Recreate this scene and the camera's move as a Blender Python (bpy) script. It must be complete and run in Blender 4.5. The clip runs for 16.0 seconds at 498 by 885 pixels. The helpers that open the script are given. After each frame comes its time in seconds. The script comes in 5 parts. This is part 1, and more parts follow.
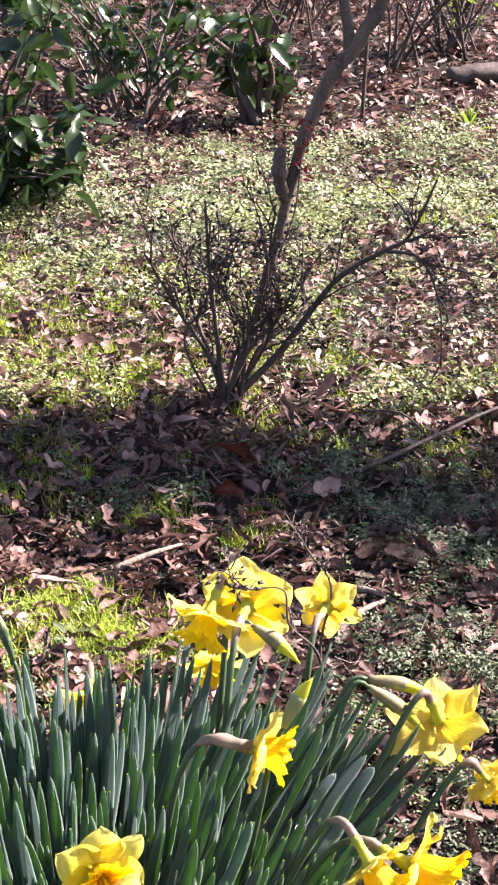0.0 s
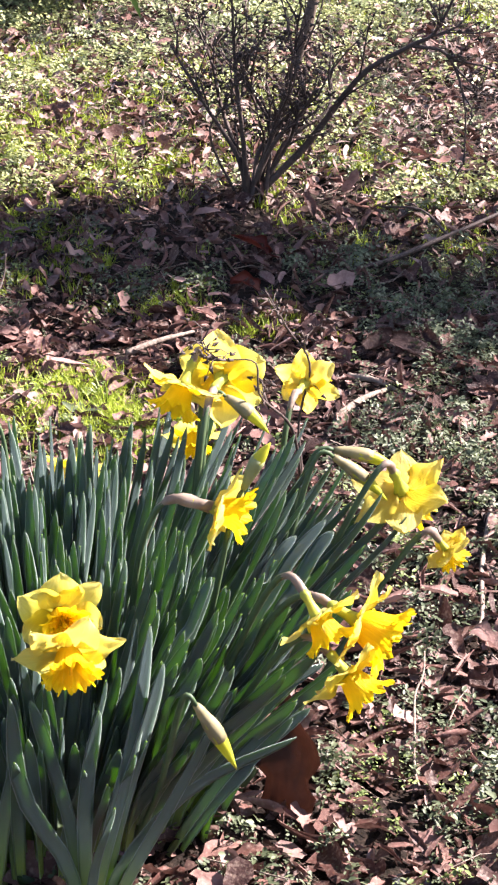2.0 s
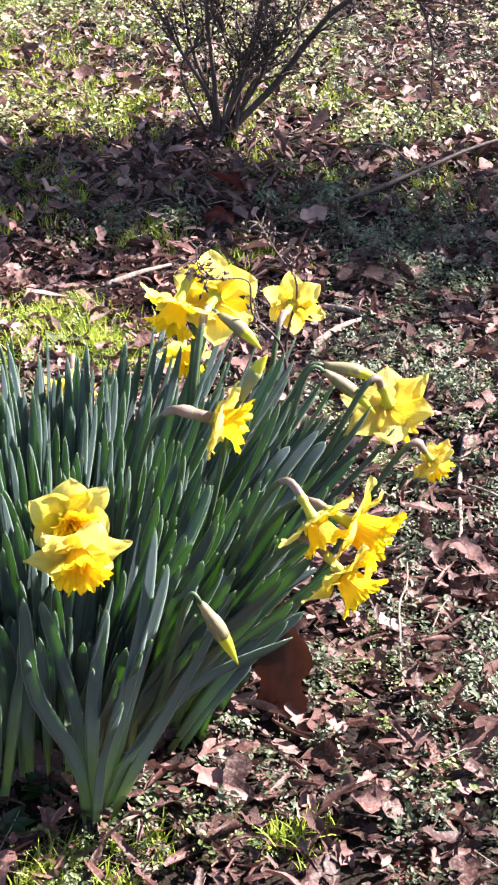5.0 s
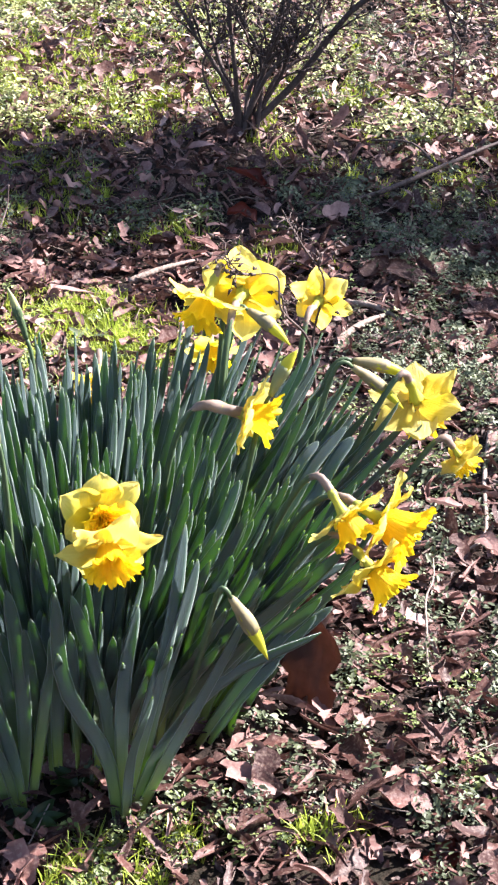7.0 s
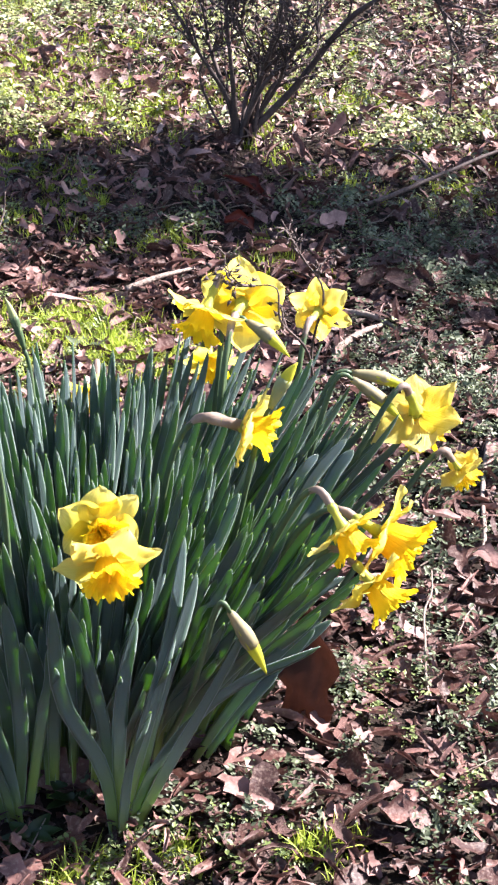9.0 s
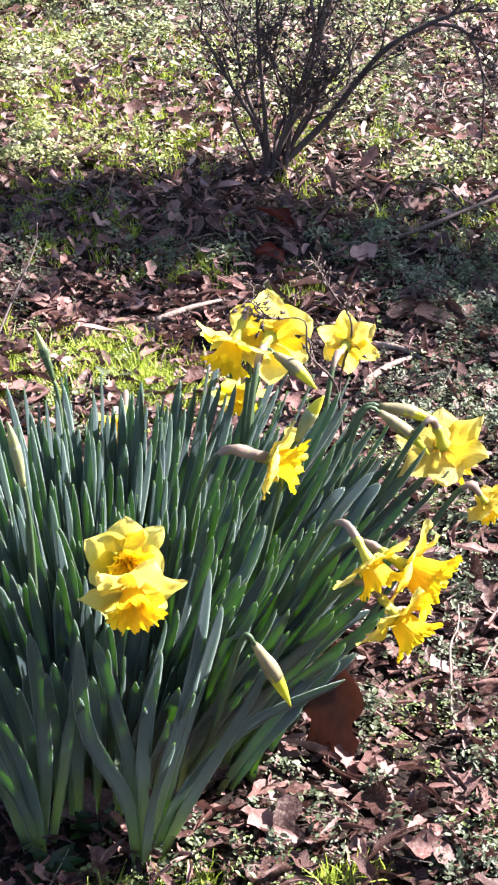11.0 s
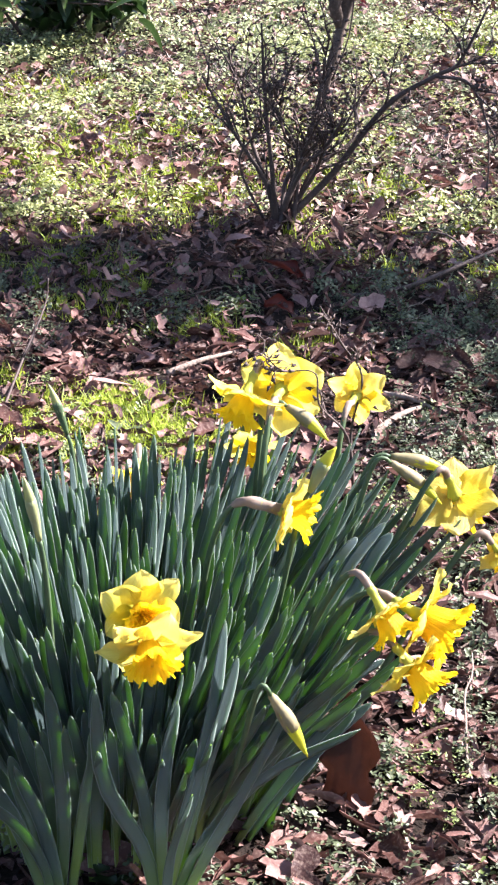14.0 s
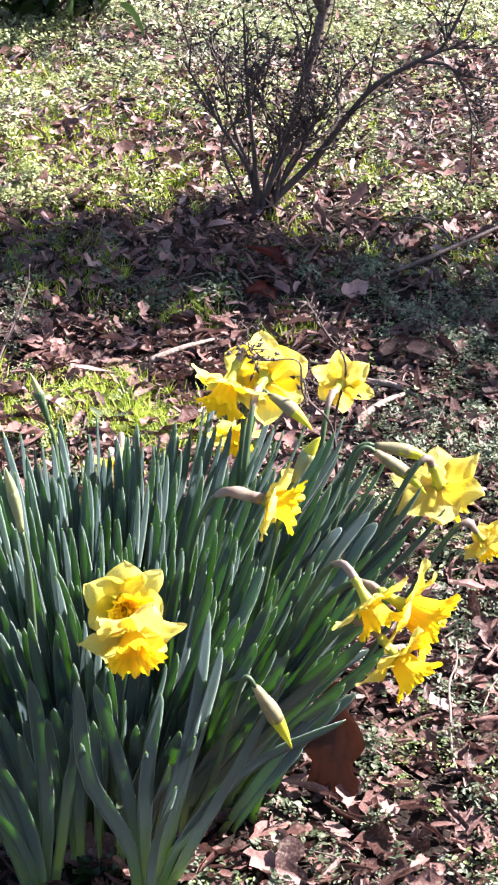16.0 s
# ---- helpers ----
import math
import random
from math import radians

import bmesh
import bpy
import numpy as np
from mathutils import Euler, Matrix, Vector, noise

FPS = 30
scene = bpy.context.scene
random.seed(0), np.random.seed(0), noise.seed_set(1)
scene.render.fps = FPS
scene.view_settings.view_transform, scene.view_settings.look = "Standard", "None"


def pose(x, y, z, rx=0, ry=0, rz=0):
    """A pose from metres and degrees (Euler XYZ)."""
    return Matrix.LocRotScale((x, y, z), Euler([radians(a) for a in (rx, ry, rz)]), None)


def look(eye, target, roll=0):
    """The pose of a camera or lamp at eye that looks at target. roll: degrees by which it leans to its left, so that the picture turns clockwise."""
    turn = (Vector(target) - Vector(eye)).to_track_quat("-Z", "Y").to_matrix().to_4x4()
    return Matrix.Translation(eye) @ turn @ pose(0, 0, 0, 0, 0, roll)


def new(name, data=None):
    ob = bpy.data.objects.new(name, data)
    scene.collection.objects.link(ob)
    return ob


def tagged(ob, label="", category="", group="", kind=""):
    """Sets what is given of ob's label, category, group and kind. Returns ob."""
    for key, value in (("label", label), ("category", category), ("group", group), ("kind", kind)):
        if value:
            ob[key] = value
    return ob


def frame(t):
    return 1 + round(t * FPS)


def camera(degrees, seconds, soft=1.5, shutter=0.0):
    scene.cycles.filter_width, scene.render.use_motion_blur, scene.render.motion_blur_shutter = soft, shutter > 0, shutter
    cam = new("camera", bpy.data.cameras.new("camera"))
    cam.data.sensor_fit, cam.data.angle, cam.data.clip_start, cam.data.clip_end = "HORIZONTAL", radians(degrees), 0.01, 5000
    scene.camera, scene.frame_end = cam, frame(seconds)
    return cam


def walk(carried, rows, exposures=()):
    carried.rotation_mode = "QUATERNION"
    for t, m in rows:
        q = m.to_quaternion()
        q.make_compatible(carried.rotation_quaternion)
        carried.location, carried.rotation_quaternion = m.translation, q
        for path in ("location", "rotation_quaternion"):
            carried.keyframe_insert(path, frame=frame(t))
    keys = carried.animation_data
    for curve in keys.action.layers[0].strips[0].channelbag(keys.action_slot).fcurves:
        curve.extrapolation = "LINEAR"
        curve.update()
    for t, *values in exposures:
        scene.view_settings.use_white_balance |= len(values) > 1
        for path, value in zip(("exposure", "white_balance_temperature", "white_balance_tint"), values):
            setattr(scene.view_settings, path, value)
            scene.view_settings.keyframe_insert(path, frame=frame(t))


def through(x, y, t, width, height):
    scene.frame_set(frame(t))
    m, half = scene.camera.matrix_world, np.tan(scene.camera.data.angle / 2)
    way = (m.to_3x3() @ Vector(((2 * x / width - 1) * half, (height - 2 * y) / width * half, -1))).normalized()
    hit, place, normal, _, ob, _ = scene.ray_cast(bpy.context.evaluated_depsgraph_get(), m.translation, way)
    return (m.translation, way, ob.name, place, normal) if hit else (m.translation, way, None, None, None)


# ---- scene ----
cam = camera(16.0, 16.0, soft=2.3)
PATH = [
    (0, (0.084, -1.189, 1.117), (0.116, 0.676, 0.398), 0.2),
    (0.5, (0.086, -1.191, 1.113), (0.109, 0.656, 0.347), 0.2),
    (1, (0.094, -1.199, 1.099), (0.093, 0.623, 0.273), 0.6),
    (1.5, (0.117, -1.208, 1.108), (0.086, 0.59, 0.233), 0.6),
    (2, (0.174, -1.256, 1.107), (0.13, 0.523, 0.195), 0.6),
    (2.5, (0.177, -1.299, 1.106), (0.154, 0.468, 0.169), 0.5),
    (3, (0.114, -1.316, 1.099), (0.137, 0.443, 0.147), 0.6),
    (5.5, (0.134, -1.338, 1.107), (0.144, 0.418, 0.149), 1.3),
    (6, (0.125, -1.342, 1.11), (0.126, 0.413, 0.151), 1.2),
    (6.5, (0.118, -1.342, 1.103), (0.116, 0.414, 0.145), 1.1),
    (7, (0.117, -1.337, 1.103), (0.117, 0.417, 0.143), 1.0),
    (7.5, (0.113, -1.328, 1.103), (0.118, 0.424, 0.139), 1.1),
    (8, (0.108, -1.324, 1.104), (0.122, 0.428, 0.14), 1.3),
    (10.5, (0.115, -1.326, 1.106), (0.098, 0.443, 0.174), 1.4),
    (11, (0.115, -1.327, 1.109), (0.087, 0.445, 0.182), 1.3),
    (11.5, (0.118, -1.342, 1.115), (0.082, 0.432, 0.194), 1.2),
    (12, (0.117, -1.351, 1.117), (0.073, 0.43, 0.207), 1.0),
    (12.5, (0.113, -1.352, 1.118), (0.065, 0.436, 0.223), 0.8),
    (13, (0.113, -1.348, 1.116), (0.063, 0.446, 0.233), 0.5),
    (13.5, (0.112, -1.344, 1.116), (0.065, 0.452, 0.239), 0.4),
    (14, (0.112, -1.34, 1.118), (0.072, 0.457, 0.241), 0.4),
    (14.5, (0.107, -1.332, 1.119), (0.073, 0.464, 0.24), 0.4),
    (15, (0.109, -1.326, 1.119), (0.079, 0.468, 0.235), 0.4),
    (15.5, (0.109, -1.324, 1.118), (0.086, 0.468, 0.229), 0.5),
    (16, (0.11, -1.328, 1.118), (0.091, 0.461, 0.225), 0.6),
]
TINTS = [(0, 2.54, 6750, 21), (3.2, 2.56, 6600, 20), (5.3, 2.60, 6400, 20), (11, 2.65, 6300, 19), (16, 2.68, 6300, 19)]
walk(cam, [(t, look(eye, target, roll)) for t, eye, target, roll in PATH], TINTS)

# ---------------------------------------------------------------- world, sun
SUN_EL, SUN_AZ = 40.0, 70.0          # the sun stands high behind the flowers, to the right of the view
world = bpy.data.worlds.new("sky")
scene.world = world
world.use_nodes = True
wn = world.node_tree
sky = wn.nodes.new("ShaderNodeTexSky")
sky.sky_type, sky.sun_disc = "NISHITA", False
sky.sun_elevation, sky.sun_rotation = radians(SUN_EL), radians(SUN_AZ)
wn.links.new(sky.outputs[0], wn.nodes["Background"].inputs[0])
wn.nodes["Background"].inputs[1].default_value = 0.050
sun = new("sun", bpy.data.lights.new("sun", "SUN"))
sun.data.energy, sun.data.angle, sun.data.color = 5.0, radians(0.55), (1.0, 0.955, 0.90)
sun_way = Vector((math.sin(radians(SUN_AZ)) * math.cos(radians(SUN_EL)), math.cos(radians(SUN_AZ)) * math.cos(radians(SUN_EL)), math.sin(radians(SUN_EL))))
sun.matrix_world = look(sun_way * 30, (0, 0, 0))


# ---------------------------------------------------------------- materials
class Nodes:
    """A node material in the making."""

    def __init__(self, name):
        self.mat = bpy.data.materials.new(name)
        self.mat.use_nodes = True
        self.tree = self.mat.node_tree
        self.bsdf = self.tree.nodes["Principled BSDF"]
        self.out = self.tree.nodes["Material Output"]

    def add(self, kind, **values):
        node = self.tree.nodes.new(kind)
        for key, value in values.items():
            node.inputs[key.replace("_", " ")].default_value = value
        return node

    def link(self, a, b):
        self.tree.links.new(a, b)

    def coords(self, kind="Object"):
        return self.add("ShaderNodeTexCoord").outputs[kind]

    def noise(self, scale, detail=4.0, vector=None, rough=0.55):
        n = self.add("ShaderNodeTexNoise", Scale=scale, Detail=detail, Roughness=rough)
        self.link(vector or self.coords(), n.inputs["Vector"])
        return n.outputs["Fac"]

    def ramp(self, fac, *stops):
        n = self.add("ShaderNodeValToRGB")
        while len(n.color_ramp.elements) < len(stops):
            n.color_ramp.elements.new(0.5)
        for e, (at, col) in zip(n.color_ramp.elements, stops):
            e.position, e.color = at, (*col, 1.0)
        self.link(fac, n.inputs["Fac"])
        return n.outputs["Color"]

    def mix(self, fac, a, b, how="MIX"):
        n = self.tree.nodes.new("ShaderNodeMix")
        n.data_type, n.blend_type = "RGBA", how
        for s, v in ((n.inputs[0], fac), (n.inputs[6], a), (n.inputs[7], b)):
            if isinstance(v, (int, float)):
                s.default_value = v
            elif isinstance(v, tuple):
                s.default_value = (*v, 1.0)
            else:
                self.link(v, s)
        return n.outputs[2]

    def bump(self, height, strength, distance):
        n = self.add("ShaderNodeBump", Strength=strength, Distance=distance)
        self.link(height, n.inputs["Height"])
        self.link(n.outputs["Normal"], self.bsdf.inputs["Normal"])
        return n.outputs["Normal"]

    def finish(self, color, rough=0.6, spec=0.5, through=0.0, through_color=None):
        self.bsdf.inputs["Roughness"].default_value = rough
        self.bsdf.inputs["Specular IOR Level"].default_value = spec
        if isinstance(color, tuple):
            self.bsdf.inputs["Base Color"].default_value = (*color, 1.0)
        else:
            self.link(color, self.bsdf.inputs["Base Color"])
        if through:
            tr = self.add("ShaderNodeBsdfTranslucent")
            c = through_color or color
            if isinstance(c, tuple):
                tr.inputs["Color"].default_value = (*c, 1.0)
            else:
                self.link(c, tr.inputs["Color"])
            m = self.add("ShaderNodeMixShader")
            m.inputs[0].default_value = through
            self.link(self.bsdf.outputs[0], m.inputs[1])
            self.link(tr.outputs[0], m.inputs[2])
            self.link(m.outputs[0], self.out.inputs["Surface"])
        return self.mat


def island_random(n):
    return n.add("ShaderNodeNewGeometry").outputs["Random Per Island"]


def object_random(n):
    return n.add("ShaderNodeObjectInfo").outputs["Random"]


def make_soil():
    n = Nodes("soil")
    c = n.ramp(n.noise(9, 8), (0.25, (0.007, 0.005, 0.004)), (0.55, (0.014, 0.010, 0.008)), (0.8, (0.028, 0.019, 0.014)))
    c = n.mix(n.ramp(n.noise(160, 3), (0.45, (0, 0, 0)), (0.7, (1, 1, 1))), c, (0.032, 0.021, 0.016))
    c = n.mix(n.ramp(n.noise(3.1, 5), (0.48, (0, 0, 0)), (0.62, (0.25, 0.25, 0.25))), c, (0.014, 0.018, 0.008))
    n.bump(n.noise(90, 6), 0.9, 0.008)
    return n.finish(c, 0.95, 0.12)


def make_dead(name, pick, low, mid, high, top=(0.34, 0.22, 0.20)):
    """Fallen leaf: brown to mauve, mottled, with a faint sheen."""
    n = Nodes(name)
    r = pick(n)
    c = n.ramp(r, (0.0, low), (0.55, mid), (0.88, high), (1.0, top))
    c = n.mix(n.ramp(n.noise(45, 5), (0.35, (0, 0, 0)), (0.75, (0.7, 0.7, 0.7))), c, (0.045, 0.022, 0.019))
    c = n.mix(n.ramp(n.noise(260, 2), (0.5, (0, 0, 0)), (0.8, (0.5, 0.5, 0.5))), c, (0.34, 0.25, 0.20))
    n.bump(n.noise(140, 4), 0.5, 0.003)
    return n.finish(c, 0.55, 0.26, 0.16)


def make_weed(name, low, high, rough=0.45, through=0.3):
    n = Nodes(name)
    c = n.ramp(island_random(n), (0.0, low), (1.0, high))
    c = n.mix(n.ramp(n.noise(2.2, 3), (0.35, (0, 0, 0)), (0.7, (0.6, 0.6, 0.6))), c, tuple(0.6 * a for a in low))
    n.bump(n.noise(400, 2), 0.3, 0.001)
    return n.finish(c, rough, 0.5, through)


def make_strap():
    """Daffodil leaf: grey-green bloom, fine lengthwise streaks, pale yellow-green towards the bulb."""
    n = Nodes("daffodil_leaf")
    uv = n.coords("UV")
    sep = n.add("ShaderNodeSeparateXYZ")
    n.link(uv, sep.inputs[0])
    stretch = n.add("ShaderNodeMapping")
    stretch.inputs["Scale"].default_value = (14.0, 0.9, 1.0)
    n.link(uv, stretch.inputs["Vector"])
    streak = n.noise(3.0, 4, stretch.outputs[0])
    each = n.add("ShaderNodeMath")
    each.operation = "ADD"
    n.link(object_random(n), each.inputs[0])
    n.link(island_random(n), each.inputs[1])
    pick = n.add("ShaderNodeMath")
    pick.operation = "FRACT"
    n.link(each.outputs[0], pick.inputs[0])
    # The base is pale by nature; above it fill light and shade are painted.
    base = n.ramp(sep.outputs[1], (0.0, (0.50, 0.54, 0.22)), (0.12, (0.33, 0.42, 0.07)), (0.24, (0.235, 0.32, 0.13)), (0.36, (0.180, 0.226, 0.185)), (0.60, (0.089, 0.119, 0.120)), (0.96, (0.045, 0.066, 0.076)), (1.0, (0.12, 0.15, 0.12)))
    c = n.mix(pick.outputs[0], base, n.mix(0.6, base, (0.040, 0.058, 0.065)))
    c = n.mix(n.ramp(streak, (0.35, (0, 0, 0)), (0.7, (0.5, 0.5, 0.5))), c, n.mix(0.5, c, (0.13, 0.185, 0.175)))
    # Pale leaf margin, lightened further to paint sunlit edges.
    rim = n.add("ShaderNodeMath")
    rim.operation = "PINGPONG"
    n.link(sep.outputs[0], rim.inputs[0])
    rim.inputs[1].default_value = 0.5
    c = n.mix(n.ramp(rim.outputs[0], (0.02, (0.5, 0.5, 0.5)), (0.07, (0, 0, 0))), c, (0.52, 0.60, 0.55))
    n.bump(streak, 0.45, 0.0015)
    return n.finish(c, 0.27, 0.55, 0.27, n.mix(0.62, c, (0.44, 0.84, 0.08)))


def make_petal(name, a, b, glow, through):
    n = Nodes(name)
    c = n.mix(n.ramp(n.noise(70, 4), (0.3, (0, 0, 0)), (0.75, (1, 1, 1))), a, b)
    n.bump(n.noise(260, 3), 0.35, 0.0012)
    return n.finish(c, 0.5, 0.3, through, glow)


def make_veined(name, heart, mid, rim, glow, through):
    """Petal: golden at the heart, paler to the rim, with fine veins along it."""
    n = Nodes(name)
    uv = n.coords("UV")
    sep = n.add("ShaderNodeSeparateXYZ")
    n.link(uv, sep.inputs[0])
    stretch = n.add("ShaderNodeMapping")
    stretch.inputs["Scale"].default_value = (9.0, 0.7, 1.0)
    n.link(uv, stretch.inputs["Vector"])
    vein = n.noise(3.0, 4, stretch.outputs[0])
    c = n.ramp(sep.outputs[1], (0.0, heart), (0.45, mid), (1.0, rim))
    c = n.mix(n.ramp(vein, (0.35, (0, 0, 0)), (0.7, (0.8, 0.8, 0.8))), c, n.mix(0.7, c, tuple(0.8 * a for a in heart)))
    c = n.mix(n.mix(0.5, object_random(n), (0.0, 0.0, 0.0)), c, rim)
    n.bump(vein, 0.9, 0.003)
    return n.finish(c, 0.5, 0.3, through, n.mix(0.5, c, glow))


def make_bark(name, a, b, scale=30):
    n = Nodes(name)
    m = n.add("ShaderNodeMapping")
    m.inputs["Scale"].default_value = (1.0, 1.0, 0.3)
    n.link(n.coords(), m.inputs["Vector"])
    c = n.ramp(n.noise(scale, 7, m.outputs[0]), (0.3, a), (0.7, b))
    c = n.mix(n.ramp(n.noise(scale * 6, 3), (0.5, (0, 0, 0)), (0.75, (0.5, 0.5, 0.5))), c, tuple(min(1, x * 1.8) for x in b))
    n.bump(n.noise(scale * 2.5, 6, m.outputs[0]), 0.8, 0.004)
    return n.finish(c, 0.75, 0.35)


M_SOIL = make_soil()
M_LITTER = make_dead("fallen_leaves", island_random, (0.034, 0.014, 0.012), (0.115, 0.050, 0.040), (0.27, 0.145, 0.125))
M_CRUMB = make_dead("leaf_crumbs", island_random, (0.012, 0.006, 0.005), (0.042, 0.020, 0.017), (0.12, 0.064, 0.055), (0.24, 0.155, 0.135))
M_DEAD = make_dead("fallen_leaf", object_random, (0.042, 0.016, 0.014), (0.12, 0.052, 0.042), (0.27, 0.145, 0.125))
M_RUST = make_petal("rusty_leaf", (0.055, 0.023, 0.017), (0.095, 0.039, 0.028), (0.11, 0.038, 0.022), 0.10)
M_RED = make_petal("red_leaf", (0.11, 0.026, 0.020), (0.20, 0.050, 0.036), (0.26, 0.05, 0.03), 0.2)
# Light copy of the litter colour, standing in for sun on dry leaves.
M_PALE = make_dead("sunlit_leaf", island_random, (0.22, 0.14, 0.12), (0.34, 0.25, 0.22), (0.42, 0.32, 0.29), (0.46, 0.37, 0.34))
M_MAUVE = make_dead("mauve_leaf", object_random, (0.055, 0.028, 0.027), (0.085, 0.045, 0.042), (0.12, 0.066, 0.06), (0.15, 0.085, 0.075))
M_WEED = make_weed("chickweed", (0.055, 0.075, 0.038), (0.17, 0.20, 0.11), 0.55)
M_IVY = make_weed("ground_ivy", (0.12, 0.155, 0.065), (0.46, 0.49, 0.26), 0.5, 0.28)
M_GRASS = make_weed("grass", (0.25, 0.34, 0.03), (0.50, 0.58, 0.08), 0.5, 0.42)
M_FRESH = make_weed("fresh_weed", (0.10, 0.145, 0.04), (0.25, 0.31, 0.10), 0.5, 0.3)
# Brighter than the other weeds: sunlight is put into the colour.
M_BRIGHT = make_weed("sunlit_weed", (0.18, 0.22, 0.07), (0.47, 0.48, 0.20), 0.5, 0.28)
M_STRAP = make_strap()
M_PETAL = make_veined("petal", (0.74, 0.57, 0.010), (0.80, 0.66, 0.04), (0.90, 0.83, 0.33), (0.88, 0.75, 0.08), 0.58)
M_CORONA = make_veined("corona", (0.80, 0.54, 0.006), (0.86, 0.61, 0.008), (0.90, 0.68, 0.012), (0.90, 0.64, 0.006), 0.55)
M_BUD = make_petal("bud", (0.36, 0.40, 0.04), (0.55, 0.50, 0.04), (0.55, 0.55, 0.04), 0.3)
M_GREENBUD = make_petal("green_bud", (0.23, 0.26, 0.12), (0.33, 0.35, 0.17), (0.40, 0.44, 0.12), 0.25)
M_SHEATH = make_petal("bud_sheath", (0.20, 0.18, 0.09), (0.36, 0.31, 0.19), (0.36, 0.31, 0.14), 0.3)
M_STEM = make_petal("flower_stem", (0.050, 0.085, 0.045), (0.080, 0.120, 0.055), (0.14, 0.22, 0.04), 0.15)
M_TUBE = make_petal("flower_tube", (0.30, 0.34, 0.06), (0.52, 0.49, 0.06), (0.50, 0.5, 0.05), 0.3)
M_SPATHE = make_petal("spathe", (0.19, 0.14, 0.11), (0.38, 0.30, 0.25), (0.38, 0.28, 0.18), 0.35)
M_BARK = make_bark("shrub_bark", (0.030, 0.021, 0.019), (0.080, 0.056, 0.049))
M_TRUNK = make_bark("sapling_bark", (0.040, 0.029, 0.024), (0.135, 0.098, 0.078), 34)
M_TWIG = make_bark("dry_twig", (0.10, 0.075, 0.060), (0.25, 0.195, 0.16), 60)
M_GLOSSY = make_weed("glossy_leaf", (0.010, 0.024, 0.008), (0.036, 0.070, 0.016), 0.30, 0.32)
M_YOUNG = make_weed("young_leaf", (0.12, 0.20, 0.03), (0.24, 0.30, 0.05), 0.4, 0.45)
M_REDBUD = make_weed("red_bud", (0.20, 0.025, 0.025), (0.34, 0.05, 0.04), 0.5, 0.3)
M_STONE = make_bark("grey_stone", (0.07, 0.068, 0.075), (0.14, 0.135, 0.14), 25)


# ---------------------------------------------------------------- shapes
def part(name, bm, material, parent, label=""):
    """Links a bmesh as one mesh object under a thing."""
    me = bpy.data.meshes.new(name)
    bm.to_mesh(me)
    bm.free()
    for p in me.polygons:
        p.use_smooth = True
    me.materials.append(material)
    ob = new(name, me)
    ob.parent = parent
    return tagged(ob, label)


def thing(name, at, label, category, group="", kind=""):
    ob = new(name)
    ob.empty_display_size = 0.02
    ob.location = at
    return tagged(ob, label, category, group, kind)


def ground_z(x, y):
    """Height of the ground: soft humps a few centimetres high."""
    return (0.010 * np.sin(3.1 * x + 1.3) * np.cos(2.3 * y) + 0.006 * np.sin(7.7 * x + 5.1 * y) + 0.004 * np.sin(15 * x - 11 * y + 2)) * np.clip((np.asarray(y) + 2.0) / 2.0, 0, 1)


def curve(points, count):
    """A smooth line through the points (Catmull-Rom), in count steps."""
    pts = [Vector(p) for p in points]
    pts = [2 * pts[0] - pts[1]] + pts + [2 * pts[-1] - pts[-2]]
    spans, out = len(pts) - 3, []
    for k in range(count + 1):
        s = min(k / count * spans, spans - 1e-6)
        i, f = int(s), s - int(s)
        a, b, c, d = pts[i : i + 4]
        out.append(0.5 * (2 * b + (c - a) * f + (2 * a - 5 * b + 4 * c - d) * f * f + (3 * b - a - 3 * c + d) * f**3))
    return out


def bezier(a, b, c, d, count):
    a, b, c, d = (Vector(v) for v in (a, b, c, d))
    return [a * (1 - f) ** 3 + b * 3 * f * (1 - f) ** 2 + c * 3 * f * f * (1 - f) + d * f**3 for f in (k / count for k in range(count + 1))]


def tube(bm, line, radius, sides=6, knobs=0.0, rng=random):
    """A round bar along a line; radius is a function of 0..1. Both ends are closed."""
    rings, side = [], Vector((1, 0, 0))
    for k, p in enumerate(line):
        ahead = (line[min(k + 1, len(line) - 1)] - line[max(k - 1, 0)]).normalized()
        side = side - ahead * side.dot(ahead)
        side = side.normalized() if side.length > 1e-4 else ahead.orthogonal().normalized()
        other = ahead.cross(side)
        r = radius(k / (len(line) - 1))
        rings.append([bm.verts.new(p + (side * math.cos(a) + other * math.sin(a)) * r * (1 + knobs * (rng.random() - 0.5))) for a in (2 * math.pi * j / sides for j in range(sides))])
    for a, b in zip(rings, rings[1:]):
        for j in range(sides):
            bm.faces.new((a[j], a[(j + 1) % sides], b[(j + 1) % sides], b[j]))
    bm.faces.new(rings[0][::-1])
    bm.faces.new(rings[-1])
    return bm


def sheet(bm, rows, closed=False):
    """Skins rows of points into a surface."""
    grid = [[bm.verts.new(p) for p in row] for row in rows]
    for a, b in zip(grid, grid[1:]):
        for j in range(len(a) if closed else len(a) - 1):
            k = (j + 1) % len(a)
            bm.faces.new((a[j], a[k], b[k], b[j]))
    return grid


